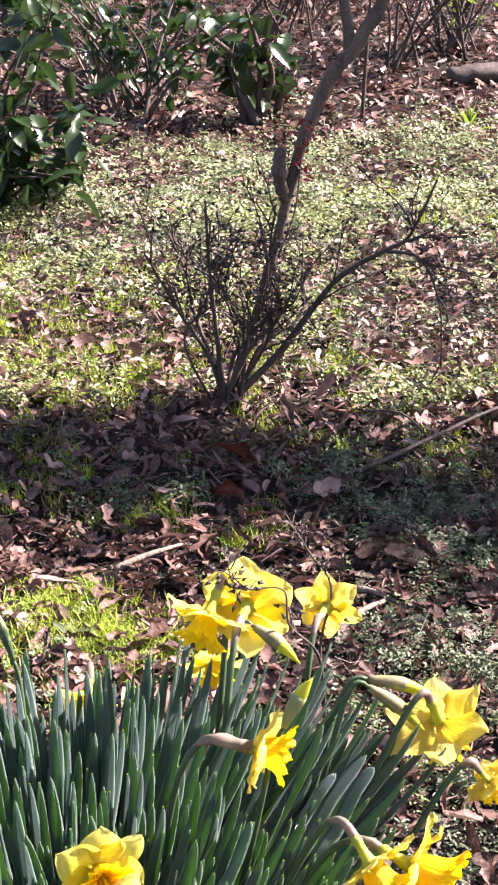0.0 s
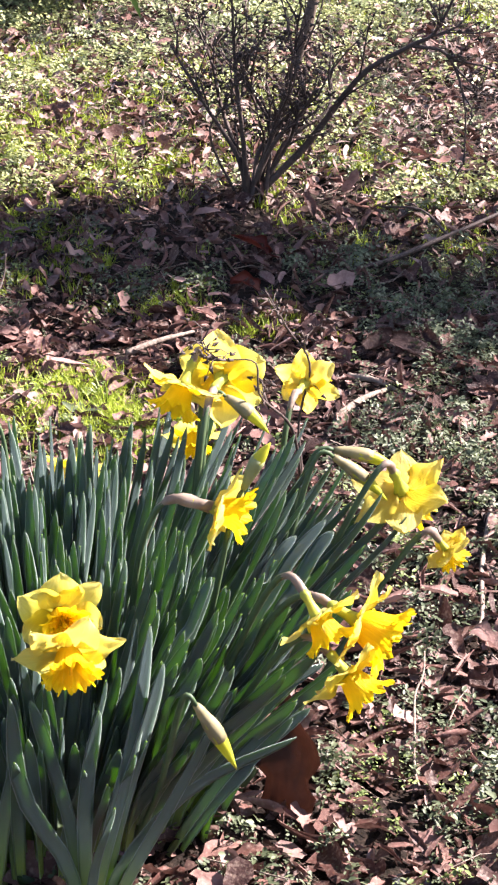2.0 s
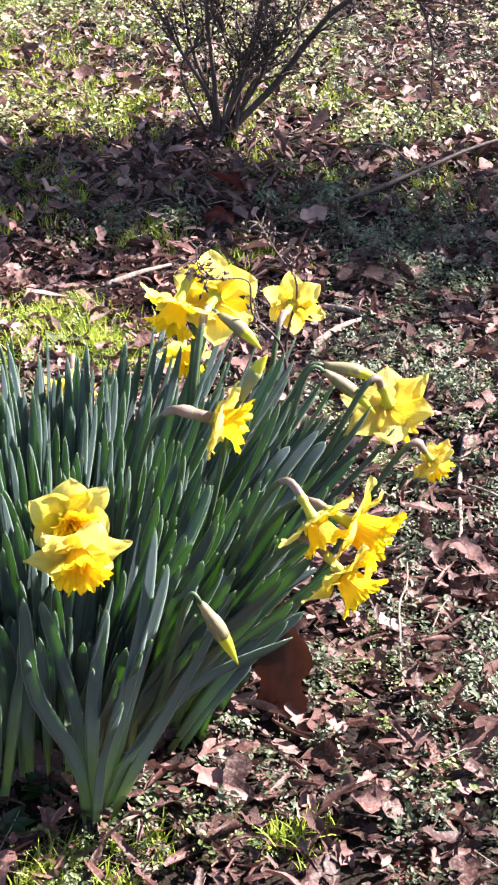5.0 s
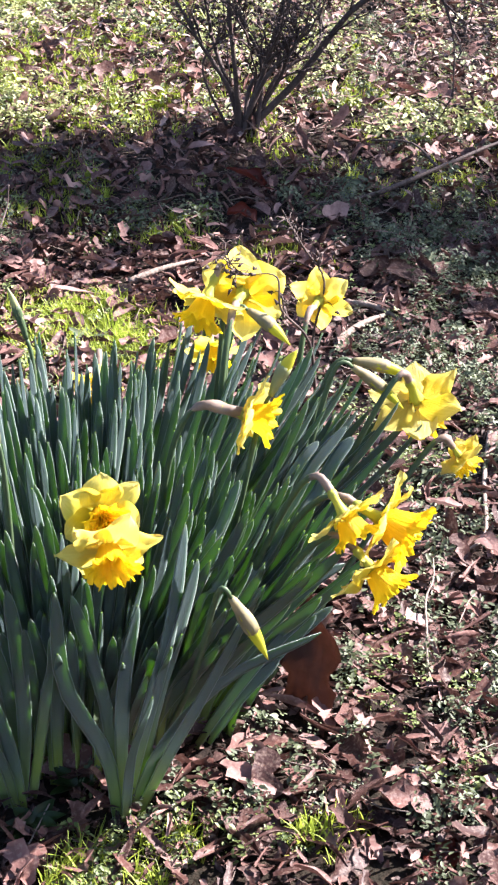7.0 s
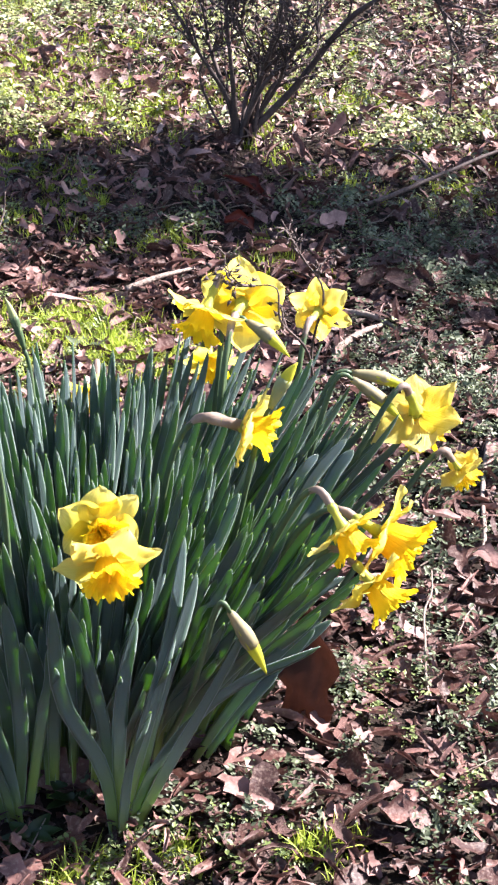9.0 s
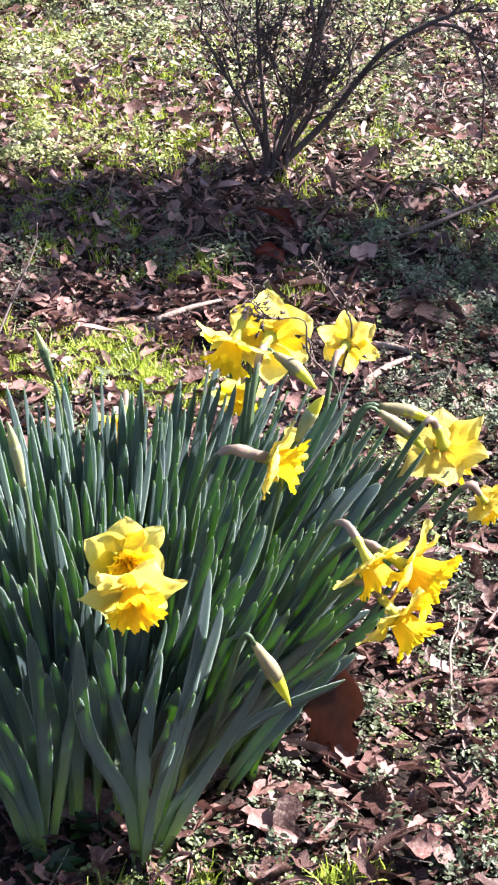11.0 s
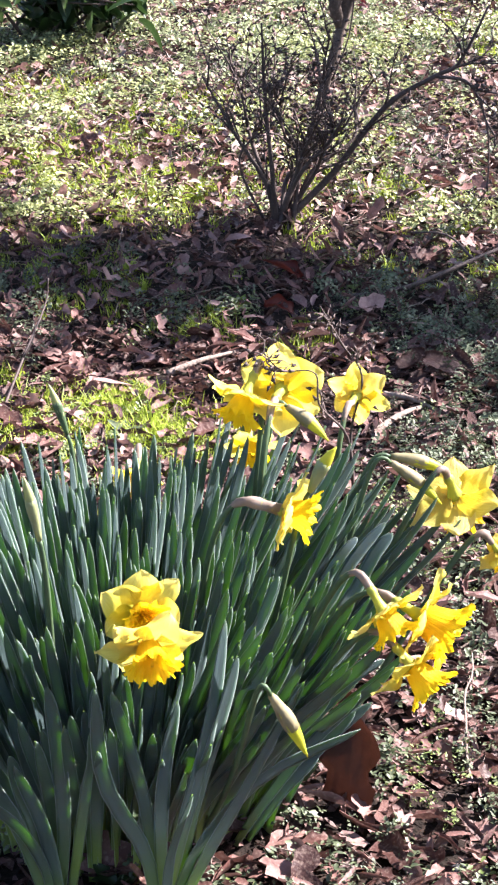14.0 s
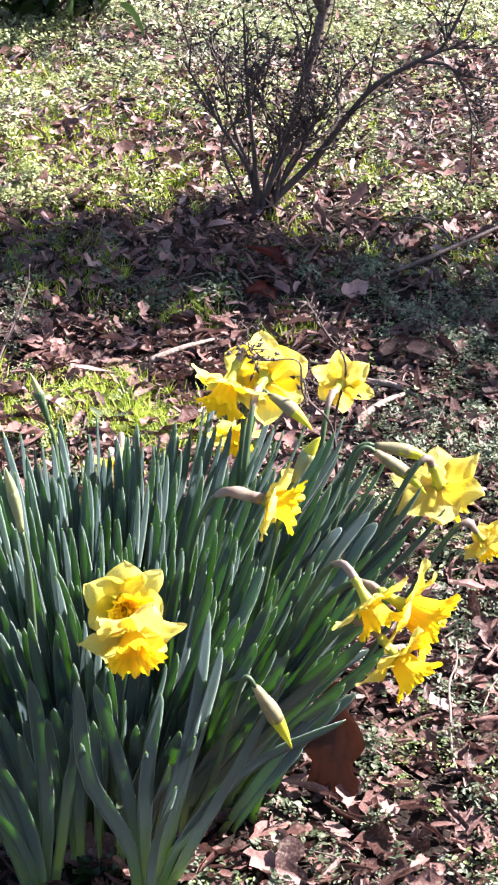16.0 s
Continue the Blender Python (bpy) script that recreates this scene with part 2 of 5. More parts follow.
# ---------------------------------------------------------------- scattered ground cover
def leaf_template(rng, length=1.0, width=0.5, lobes=0.0, curl=0.25, cols=4, rows=8, torn=0.0):
    """One fallen leaf, as arrays of points and quads: lengthwise along y, rolled up across, bent along, its edge torn or lobed."""
    pts, twist, bend = [], rng.uniform(-0.7, 0.7), rng.uniform(-0.5, 0.55)
    sway, phase = rng.uniform(-0.16, 0.16), rng.uniform(0, 6)
    first, last = (rng.uniform(0, 0.25), rng.uniform(0.75, 1)) if torn else (0, 1)
    for i in range(rows + 1):
        v = first + (last - first) * i / rows
        half = width * 0.5 * math.sin(math.pi * (0.03 + 0.95 * v) ** 0.9) ** 0.8
        half *= 1 + lobes * math.sin(v * 15 + phase)
        roll = curl * (0.75 + 0.5 * math.sin(2.5 * v + phase))
        sides = (1 + torn * rng.uniform(-0.55, 0.25), 1 + torn * rng.uniform(-0.55, 0.25))
        for j in range(cols + 1):
            u = 2 * j / cols - 1
            x, z = math.sin(u * roll) * half / max(roll, 0.05), (1 - math.cos(u * roll)) * half / max(roll, 0.05)
            x *= sides[0] if u < 0 else sides[1]
            y = (v - 0.5) * length + torn * 0.04 * length * math.sin(9 * u + phase) * (i in (0, rows))
            x += sway * length * math.sin(math.pi * v)
            z += bend * length * (v - 0.5) ** 2 + 0.02 * length * math.sin(7 * v + 4 * u + phase)
            a = twist * (v - 0.5)
            pts.append((x * math.cos(a) - z * math.sin(a), y, x * math.sin(a) + z * math.cos(a)))
    quads = [(i * (cols + 1) + j, i * (cols + 1) + j + 1, (i + 1) * (cols + 1) + j + 1, (i + 1) * (cols + 1) + j) for i in range(rows) for j in range(cols)]
    return np.array(pts), np.array(quads)


def sprig_template(rng, leaflets, size, spread, height):
    """A low weed: small folded leaflets on a few trailing stems."""
    pts, quads = [], []
    for _ in range(leaflets):
        r, a = spread * math.sqrt(rng.random()), rng.uniform(0, 2 * math.pi)
        at = Vector((r * math.cos(a), r * math.sin(a), height * (1 - 0.75 * (r / spread) ** 2) * rng.uniform(0.35, 1.2)))
        turn = Euler((rng.uniform(-0.5, 0.6), rng.uniform(-0.5, 0.5), rng.uniform(0, 6.3))).to_matrix()
        s = size * rng.uniform(0.45, 1.35)
        shape = [(0, 0, 0), (0.24, 0.36, 0.09), (0.26, 0.76, 0.06), (0, 1.05, -0.04), (-0.26, 0.76, 0.06), (-0.24, 0.36, 0.09)]
        n = len(pts)
        pts += [at + turn @ (Vector(p) * s) for p in shape]
        quads += [(n, n + 1, n + 2, n + 3), (n, n + 3, n + 4, n + 5)]
    return np.array(pts), np.array(quads)


def tuft_template(rng, blades, height, width):
    """A tuft of grass: narrow arching blades."""
    pts, quads = [], []
    for _ in range(blades):
        a, lean, h = rng.uniform(0, 6.3), rng.uniform(0.15, 0.9), height * rng.uniform(0.5, 1.15)
        at, out = Vector((rng.gauss(0, 0.010), rng.gauss(0, 0.010), -0.004)), Vector((math.cos(a), math.sin(a), 0))
        side, n = Vector((-out.y, out.x, 0)), len(pts)
        for k in range(4):
            f = k / 3
            mid = at + out * (h * lean * f * f) + Vector((0, 0, h * (f - 0.28 * lean * f * f)))
            w = width * (1 - f * 0.92)
            pts += [mid - side * w, mid + side * w]
        quads += [(n + 2 * k, n + 2 * k + 1, n + 2 * k + 3, n + 2 * k + 2) for k in range(3)]
    return np.array(pts), np.array(quads)


def strew(name, templates, at, turns, sizes, material, parent, label):
    """Joins many placed copies of some templates into one mesh of kind stuff."""
    verts, faces, count = [], [], 0
    pick = np.arange(len(at)) % len(templates)
    for k, (pts, polys) in enumerate(templates):
        mine = np.nonzero(pick == k)[0]
        if not len(mine):
            continue
        placed = np.einsum("nij,pj->npi", turns[mine], pts) * sizes[mine, None, None] + at[mine, None, :]
        verts.append(placed.reshape(-1, 3))
        faces.append((polys[None] + (count + np.arange(len(mine)) * len(pts))[:, None, None]).reshape(-1, polys.shape[1]))
        count += placed.shape[0] * placed.shape[1]
    me = bpy.data.meshes.new(name)
    v, corner = np.concatenate(verts), faces[0].shape[1]
    f = np.concatenate(faces)
    me.vertices.add(len(v))
    me.vertices.foreach_set("co", v.astype(np.float32).ravel())
    me.loops.add(f.size)
    me.loops.foreach_set("vertex_index", f.astype(np.int32).ravel())
    me.polygons.add(len(f))
    me.polygons.foreach_set("loop_start", np.arange(0, f.size, corner, dtype=np.int32))
    me.polygons.foreach_set("use_smooth", np.ones(len(f), dtype=bool))
    me.update()
    me.validate()
    me.materials.append(material)
    ob = new(name, me)
    ob.parent = parent
    return tagged(ob, label, kind="stuff")


RNG = np.random.default_rng(7)


def spin(count, tilt):
    """Turns with a random heading and a random lean of about tilt radians."""
    a, b, c = RNG.normal(0, tilt, count), RNG.normal(0, tilt, count), RNG.uniform(0, 2 * np.pi, count)
    ca, sa, cb, sb, cc, sc = np.cos(a), np.sin(a), np.cos(b), np.sin(b), np.cos(c), np.sin(c)
    o, i = np.zeros(count), np.ones(count)
    rx = np.stack([i, o, o, o, ca, -sa, o, sa, ca], 1).reshape(-1, 3, 3)
    ry = np.stack([cb, o, sb, o, i, o, -sb, o, cb], 1).reshape(-1, 3, 3)
    rz = np.stack([cc, -sc, o, sc, cc, o, o, o, i], 1).reshape(-1, 3, 3)
    return rx @ ry @ rz


def strip(count, near, far, wide=1.0):
    """Random places on the ground of the bed, which widens away from the path."""
    y = near + (far - near) * RNG.random(count * 3)
    half = (0.42 + 0.20 * np.clip(y + 0.2, 0, 12)) * wide
    keep = RNG.random(count * 3) < half / half.max()
    y, half = y[keep][:count], half[keep][:count]
    x = 0.12 + 0.035 * y + half * (RNG.uniform(-1, 1, len(y)) + RNG.normal(0, 0.16, len(y)))
    return x, y


def patchy(x, y, scale, seed):
    """A soft random field between 0 and 1."""
    s = seed * 1.7
    return 0.5 + 0.25 * np.sin(scale * x + 1.3 * s + 1.1 * np.sin(0.7 * scale * y + s)) + 0.25 * np.sin(scale * 0.9 * y + 2.1 * s + 1.3 * np.sin(0.8 * scale * x))


def on_ground(x, y, lift):
    return np.stack([x, y, ground_z(x, y) + lift], 1)


# ---------------------------------------------------------------- the ground
def build_ground():
    xs = np.concatenate([-np.geomspace(400, 2.2, 14), np.linspace(-2.0, 2.4, 90), np.geomspace(2.6, 400, 14)])
    ys = np.concatenate([-np.geomspace(400, 1.2, 14), np.linspace(-1.0, 5.0, 130), np.geomspace(5.2, 900, 22)])
    gx, gy = np.meshgrid(xs, ys)
    verts = np.stack([gx, gy, ground_z(gx, gy)], -1).reshape(-1, 3)
    w = len(xs)
    faces = [(j * w + i, j * w + i + 1, (j + 1) * w + i + 1, (j + 1) * w + i) for j in range(len(ys) - 1) for i in range(w - 1)]
    me = bpy.data.meshes.new("ground")
    me.from_pydata(verts.tolist(), [], faces)
    for p in me.polygons:
        p.use_smooth = True
    me.materials.append(M_SOIL)
    return tagged(new("ground", me), "dark woodland soil strewn with fallen leaves and weeds", "ground", kind="structure")


ground = build_ground()

rnd = random.Random(3)
SHAPES = ((0.28, 0, 1.2, 0.5), (0.36, 0.15, 0.9, 0.9), (0.16, 0.0, 1.3, 0.5), (0.44, 0.28, 0.9, 1.0), (0.32, 0.10, 1.9, 0.7), (0.13, 0, 0.8, 0.6), (0.48, 0.34, 0.7, 1.0), (0.26, 0.03, 2.3, 0.5), (0.40, 0.25, 1.4, 1.0), (0.18, 0.0, 0.9, 0.7), (0.40, 0.35, 1.2, 0.9), (0.11, 0.05, 1.2, 0.6), (0.22, 0.1, 2.0, 0.8))
LEAVES = [leaf_template(rnd, 1.0, w, l, c, 3, 7, t) for w, l, c, t in SHAPES]
MID_LEAVES = [leaf_template(rnd, 1.0, w, l, c, 2, 4, t) for w, l, c, t in SHAPES]
BITS = [leaf_template(rnd, 1.0, w, 0.1, 0.6, 2, 2) for w in (0.3, 0.5, 0.8)]
SPRIGS = [sprig_template(rnd, 36, 0.0070, 0.020, 0.028) for _ in range(6)]
IVY = [sprig_template(rnd, 24, 0.0118, 0.038, 0.026) for _ in range(6)]
FRESH = [sprig_template(rnd, 22, 0.0075, 0.022, 0.024) for _ in range(4)]
TUFTS = [tuft_template(rnd, 18, 0.036, 0.0018) for _ in range(5)]


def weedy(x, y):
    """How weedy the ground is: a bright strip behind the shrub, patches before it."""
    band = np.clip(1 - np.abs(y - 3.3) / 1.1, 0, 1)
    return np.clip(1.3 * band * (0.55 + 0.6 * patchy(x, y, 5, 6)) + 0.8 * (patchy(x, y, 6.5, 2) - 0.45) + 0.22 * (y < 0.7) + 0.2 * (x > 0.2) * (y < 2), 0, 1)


def cover(name, shapes, x, y, lift, tilt, sizes, material, label):
    n = len(x)
    strew(name, shapes, on_ground(x, y, RNG.uniform(*lift, n)), spin(n, tilt), sizes, material, ground, label)


def outside(count):
    """Random places round the bed, thinning out away from it."""
    x, y = RNG.normal(0.2, 2.0, count), RNG.normal(2.2, 3.0, count)
    keep = np.abs(x - 0.12 - 0.035 * y) > (0.40 + 0.20 * np.clip(y + 0.2, 0, 12)) * (y > -0.35)
    return x[keep], y[keep]


def thin(x, y, chance):
    keep = RNG.random(len(x)) < chance
    return x[keep], y[keep]


def build_cover():
    # fallen leaves, thick everywhere but on the weedy strip
    brown = "brown and mauve dry leaves, curled and overlapping"
    x, y = strip(5400, -0.35, 1.35)
    cover("leaf_litter", LEAVES, x, y, (0.004, 0.024), 0.40, 0.020 + 0.056 * RNG.random(len(x)) ** 1.8, M_LITTER, brown)
    x, y = strip(24000, 1.25, 4.6)
    x, y = thin(x, y, 1 - 0.70 * weedy(x, y) * (y > 1.9))
    cover("leaf_litter", MID_LEAVES, x, y, (0.004, 0.030), 0.55, 0.016 + 0.050 * RNG.random(len(x)) ** 2.2, M_LITTER, brown)
    x, y = strip(14000, 4.3, 9.0, 1.2)
    cover("leaf_litter", MID_LEAVES, x, y, (0.002, 0.03), 0.5, RNG.uniform(0.04, 0.09, len(x)), M_LITTER, "brown and mauve dry leaves under the shrubs")
    # Unseen layer before the bed, added to bounce sunlight onto the clump's front.
    x, y = RNG.normal(0.1, 1.7, 6500), -0.38 - np.abs(RNG.normal(0, 1.5, 6500))
    cover("leaf_litter", MID_LEAVES, x, y, (0.004, 0.03), 0.3, RNG.uniform(0.07, 0.13, len(x)), M_LITTER, "large brown leaves out of view, added to bounce light onto the clump")
    x, y = outside(20000)
    cover("leaf_litter", MID_LEAVES, x, y, (0.002, 0.018), 0.38, RNG.uniform(0.03, 0.08, len(x)), M_LITTER, "scattered brown dry leaves round the bed")
    for count, near, far in ((15000, -0.35, 1.35), (16000, 1.2, 4.6)):
        x, y = strip(count, near, far)
        cover("leaf_crumbs", BITS, x, y, (0.001, 0.010), 0.5, RNG.uniform(0.006, 0.022, len(x)), M_CRUMB, "broken bits of dry brown leaf")
    # Paler leaves paint the sun's brightness onto the litter here and farther back.
    x, y = strip(7000, 1.85, 4.0)
    x, y = thin(x, y, 0.3 + 0.7 * patchy(x, y, 6, 11))
    cover("bleached_litter", MID_LEAVES, x, y, (0.012, 0.034), 0.42, RNG.uniform(0.014, 0.042, len(x)), M_PALE, "pale dry leaves with sunlight put into their colour")
    x, y = strip(3600, 4.3, 7.0, 1.1)
    x, y = thin(x, y, patchy(x, y, 3, 2))
    cover("bleached_litter", MID_LEAVES, x, y, (0.012, 0.034), 0.42, RNG.uniform(0.03, 0.07, len(x)), M_PALE, "pale dry leaves under the shrubs, sunlight put into their colour")
    # thin dry twigs and stalks in the litter
    ring = [(math.cos(a), math.sin(a)) for a in (0, 2.1, 4.2)]
    stalks = []
    for bend in (0.0, 0.12, -0.09):
        pts = [(0.011 * c, v - 0.5, 0.011 * s + bend * (v - 0.5) ** 2 * 4) for v in (0, 0.5, 1) for c, s in ring]
        stalks.append((np.array(pts), np.array([(3 * i + j, 3 * i + (j + 1) % 3, 3 * i + 3 + (j + 1) % 3, 3 * i + 3 + j) for i in range(2) for j in range(3)])))
    x, y = strip(1300, -0.35, 4.6)
    cover("dry_stalks", stalks, x, y, (0.008, 0.03), 0.22, RNG.uniform(0.02, 0.085, len(x)), M_TWIG, "thin dry stalks and twigs in the litter")
    # chickweed
    x, y = strip(19000, -0.35, 3.4)
    x, y = thin(x, y, (0.80 - 0.15 * (y < 0.25) - 0.45 * (y > 2.1)) * np.clip(weedy(x, y) * 2.6 * (patchy(x, y, 17, 9) * (0.4 + 0.8 * patchy(x, y, 31, 4))) ** 2.0, 0, 0.9))
    cover("chickweed", SPRIGS, x, y, (0.0, 0.014), 0.4, RNG.uniform(0.5, 1.15, len(x)), M_WEED, "low chickweed with small pale green leaves")
    x, y = outside(4200)
    cover("chickweed", FRESH, x, y, (0.0, 0.01), 0.35, RNG.uniform(0.8, 1.5, len(x)), M_WEED, "scattered low weeds round the bed")
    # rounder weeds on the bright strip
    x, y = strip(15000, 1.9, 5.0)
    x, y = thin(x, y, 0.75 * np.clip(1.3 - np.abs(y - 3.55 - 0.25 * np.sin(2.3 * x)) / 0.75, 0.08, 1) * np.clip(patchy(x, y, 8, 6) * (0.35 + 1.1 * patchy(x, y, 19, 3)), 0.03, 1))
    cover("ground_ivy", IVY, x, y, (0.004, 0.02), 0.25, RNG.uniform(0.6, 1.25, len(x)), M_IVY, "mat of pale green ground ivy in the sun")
    # Weeds in the sun-bright colour lift this strip.
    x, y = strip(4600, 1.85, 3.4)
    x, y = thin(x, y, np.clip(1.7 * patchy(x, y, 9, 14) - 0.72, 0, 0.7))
    cover("small_weeds", FRESH, x, y, (0.004, 0.02), 0.35, RNG.uniform(0.8, 1.6, len(x)), M_BRIGHT, "yellow-green weeds behind the shrub, coloured as if sunlit")
    for cx, cy, spread, count in ((0.36, 1.42, 0.11, 60), (0.50, 1.48, 0.10, 44), (0.28, 1.57, 0.06, 22), (0.40, 1.22, 0.06, 22), (-0.10, 1.50, 0.08, 18), (0.02, 1.46, 0.04, 10)):
        x, y = RNG.normal(cx, spread, count), RNG.normal(cy, spread, count)
        cover("chickweed", SPRIGS, x, y, (0.006, 0.022), 0.35, RNG.uniform(0.6, 1.2, count), M_WEED, "mats of chickweed in the shade of the limb")
    # clumps of it that push through the nearest leaves
    for cx, cy, spread, count in ((0.26, 0.16, 0.030, 9), (0.33, 0.07, 0.030, 9), (0.25, 0.32, 0.035, 9), (0.31, 0.24, 0.025, 6), (0.37, 0.18, 0.030, 7), (0.19, 0.02, 0.022, 5), (0.28, -0.06, 0.030, 6), (0.14, -0.06, 0.025, 5), (0.33, 0.45, 0.040, 10), (0.27, 0.55, 0.035, 8), (0.42, 0.60, 0.040, 9), (0.36, 0.75, 0.050, 12), (0.22, 0.72, 0.040, 9), (0.45, 0.85, 0.050, 10), (-0.16, 0.80, 0.050, 8), (0.39, -0.02, 0.025, 5)):
        x, y = RNG.normal(cx, spread, count), RNG.normal(cy, spread, count)
        cover("chickweed", SPRIGS, x, y, (0.004, 0.020), 0.35, RNG.uniform(0.5, 1.0, count), M_WEED, "clumps of chickweed pushing through dry leaves")
    # grass
    x, y = strip(5000, -0.3, 4.6)
    x, y = thin(x, y, np.clip((patchy(x, y, 4.6, 5) - 0.55) * 1.6 + 0.35 * (x < 0.02) * (y > 0.7) * (y < 2.4) * patchy(x, y, 7, 4) - 0.8 * (y < 0.6), 0, 0.7))
    cover("grass", TUFTS, x, y, (0.0, 0.001), 0.2, RNG.uniform(0.5, 1.1, len(x)), M_GRASS, "thin tufts of yellow-green grass")


build_cover()


# ---------------------------------------------------------------- the daffodils
ALONG = (0.0, 0.08, 0.18, 0.29, 0.40, 0.51, 0.62, 0.73, 0.82, 0.89, 0.94, 0.975, 1.0)


def strap_leaf(base, tip, width, bow, face, parent, line=None, turn=0.5, into=None):
    """A strap leaf: a shallow channel with rounded edges and a blunt tip. bow: how far it rises before it bends out."""
    base, tip = Vector(base), Vector(tip)
    lift = (tip - base).length
    fine = line or bezier(base, base + Vector((0, 0, lift * (0.35 + bow))) + (tip - base) * 0.06, base + (tip - base) * 0.66 + Vector((0, 0, lift * bow * 0.55)), tip, 40)
    last = len(fine) - 1
    bm = into or bmesh.new()
    uv = bm.loops.layers.uv.verify()
    rows = []
    for v in ALONG:
        s = min(v * last, last - 1e-4)
        k = int(s)
        p = fine[k].lerp(fine[k + 1], s - k)
        ahead = (fine[min(k + 2, last)] - fine[max(k - 1, 0)]).normalized()
        a = face + turn * (v - 0.3)
        out = Vector((math.cos(a), math.sin(a), 0))
        side = ahead.cross(out).normalized()
        nrm = side.cross(ahead)
        w = 0.5 * width * (0.60 + 0.40 * min(1, v * 2.3)) * (1 - 0.16 * max(0, (v - 0.5) / 0.5)) * max(0.0, 1 - max(0, (v - 0.77) / 0.23) ** 2.2) ** 0.58 + 0.0004
        cup, thick = 0.34 * w, 0.0011
        rows.append([p + side * (u * w) + nrm * (cup * u * u + t * thick * (1 - 0.75 * abs(u))) for u, t in ((-1, 0), (-0.5, 1), (0, 1), (0.5, 1), (1, 0), (0.5, -1), (0, -1), (-0.5, -1))])
    grid = sheet(bm, rows, closed=True)
    at = {vert: (abs((n % 8) - 4) / 4, ALONG[m]) for m, row in enumerate(grid) for n, vert in enumerate(row)}
    for f in {f for row in grid for vert in row for f in vert.link_faces}:
        for loop in f.loops:
            loop[uv].uv = at[loop.vert]
    return None if into else part("leaf", bm, M_STRAP, parent)


CLUMP = Vector((-0.035, 0.125, 0.0))
clump = thing("daffodil_clump", CLUMP, "dense clump of upright blue-green daffodil leaves", "daffodil leaves")


def clump_leaf(base, tip, width, bow=0.1, face=None, turn=0.5, into=None):
    face = math.atan2(tip[1] - base[1] + 0.001, tip[0] - base[0]) if face is None else face
    ob = strap_leaf(Vector(base) - CLUMP, Vector(tip) - CLUMP, width, bow, face, clump, None, turn, into)
    return ob


def build_clump():
    r = random.Random(11)
    total = 820
    inner = bmesh.new()
    for k in range(total):
        # foot in an oval, leaves leaning away from its middle
        q, a = math.sqrt((k + 0.5) / total), k * 2.39996
        fx, fy = CLUMP.x + 0.150 * q * math.cos(a), CLUMP.y + 0.155 * q * math.sin(a)
        if (fy < 0.015 and k % 3) or fx - 0.07 > fy - 0.044:
            continue
        out = Vector((math.cos(a), math.sin(a), 0)) * q
        length = r.uniform(0.25, 0.345) * (1 - 0.10 * max(0, -out.y) + (0.08 if out.x > 0.12 else -0.07) * max(0, out.y))
        lean = radians(3 + 19 * q**1.5 + r.uniform(-4, 7)) * (1.45 if out.x > 0.25 else 0.75)
        lean = min(lean, radians(37)) * (0.82 if out.x > 0.25 and out.y < 0.1 else 1.0)
        if fy < 0.03:
            length *= 0.82
        if out.x > 0.25 and out.y < 0.15:
            length *= 1 - 0.16 * out.x
        way = Vector((out.x + r.gauss(0, 0.14) + 0.16, out.y * 0.7 + r.gauss(0, 0.14), 0))
        way = way.normalized() if way.length > 1e-3 else Vector((1, 0, 0))
        tip = Vector((fx, fy, 0)) + way * (length * math.sin(lean)) + Vector((0, 0, length * math.cos(lean)))
        clump_leaf((fx, fy, ground_z(fx, fy) - 0.004), tip, r.uniform(0.0082, 0.0116) * (1.22 if out.y < -0.3 else 1.0), r.uniform(0.0, 0.09), (-1.9 if out.x > 0.3 and k % 2 else -1.2) + r.gauss(0, 0.5), r.gauss(0.1, 0.7), inner if k < 520 else None)
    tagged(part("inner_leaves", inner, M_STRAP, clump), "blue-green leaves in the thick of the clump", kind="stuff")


def sweep(a, b, c, d, width, face=-1.57):
    """A leaf of the clump's rim along a swept line."""
    strap_leaf(a, d, 0.86 * width, 0, face, clump, curve([Vector(p) - CLUMP for p in (a, b, c, d)], 40))


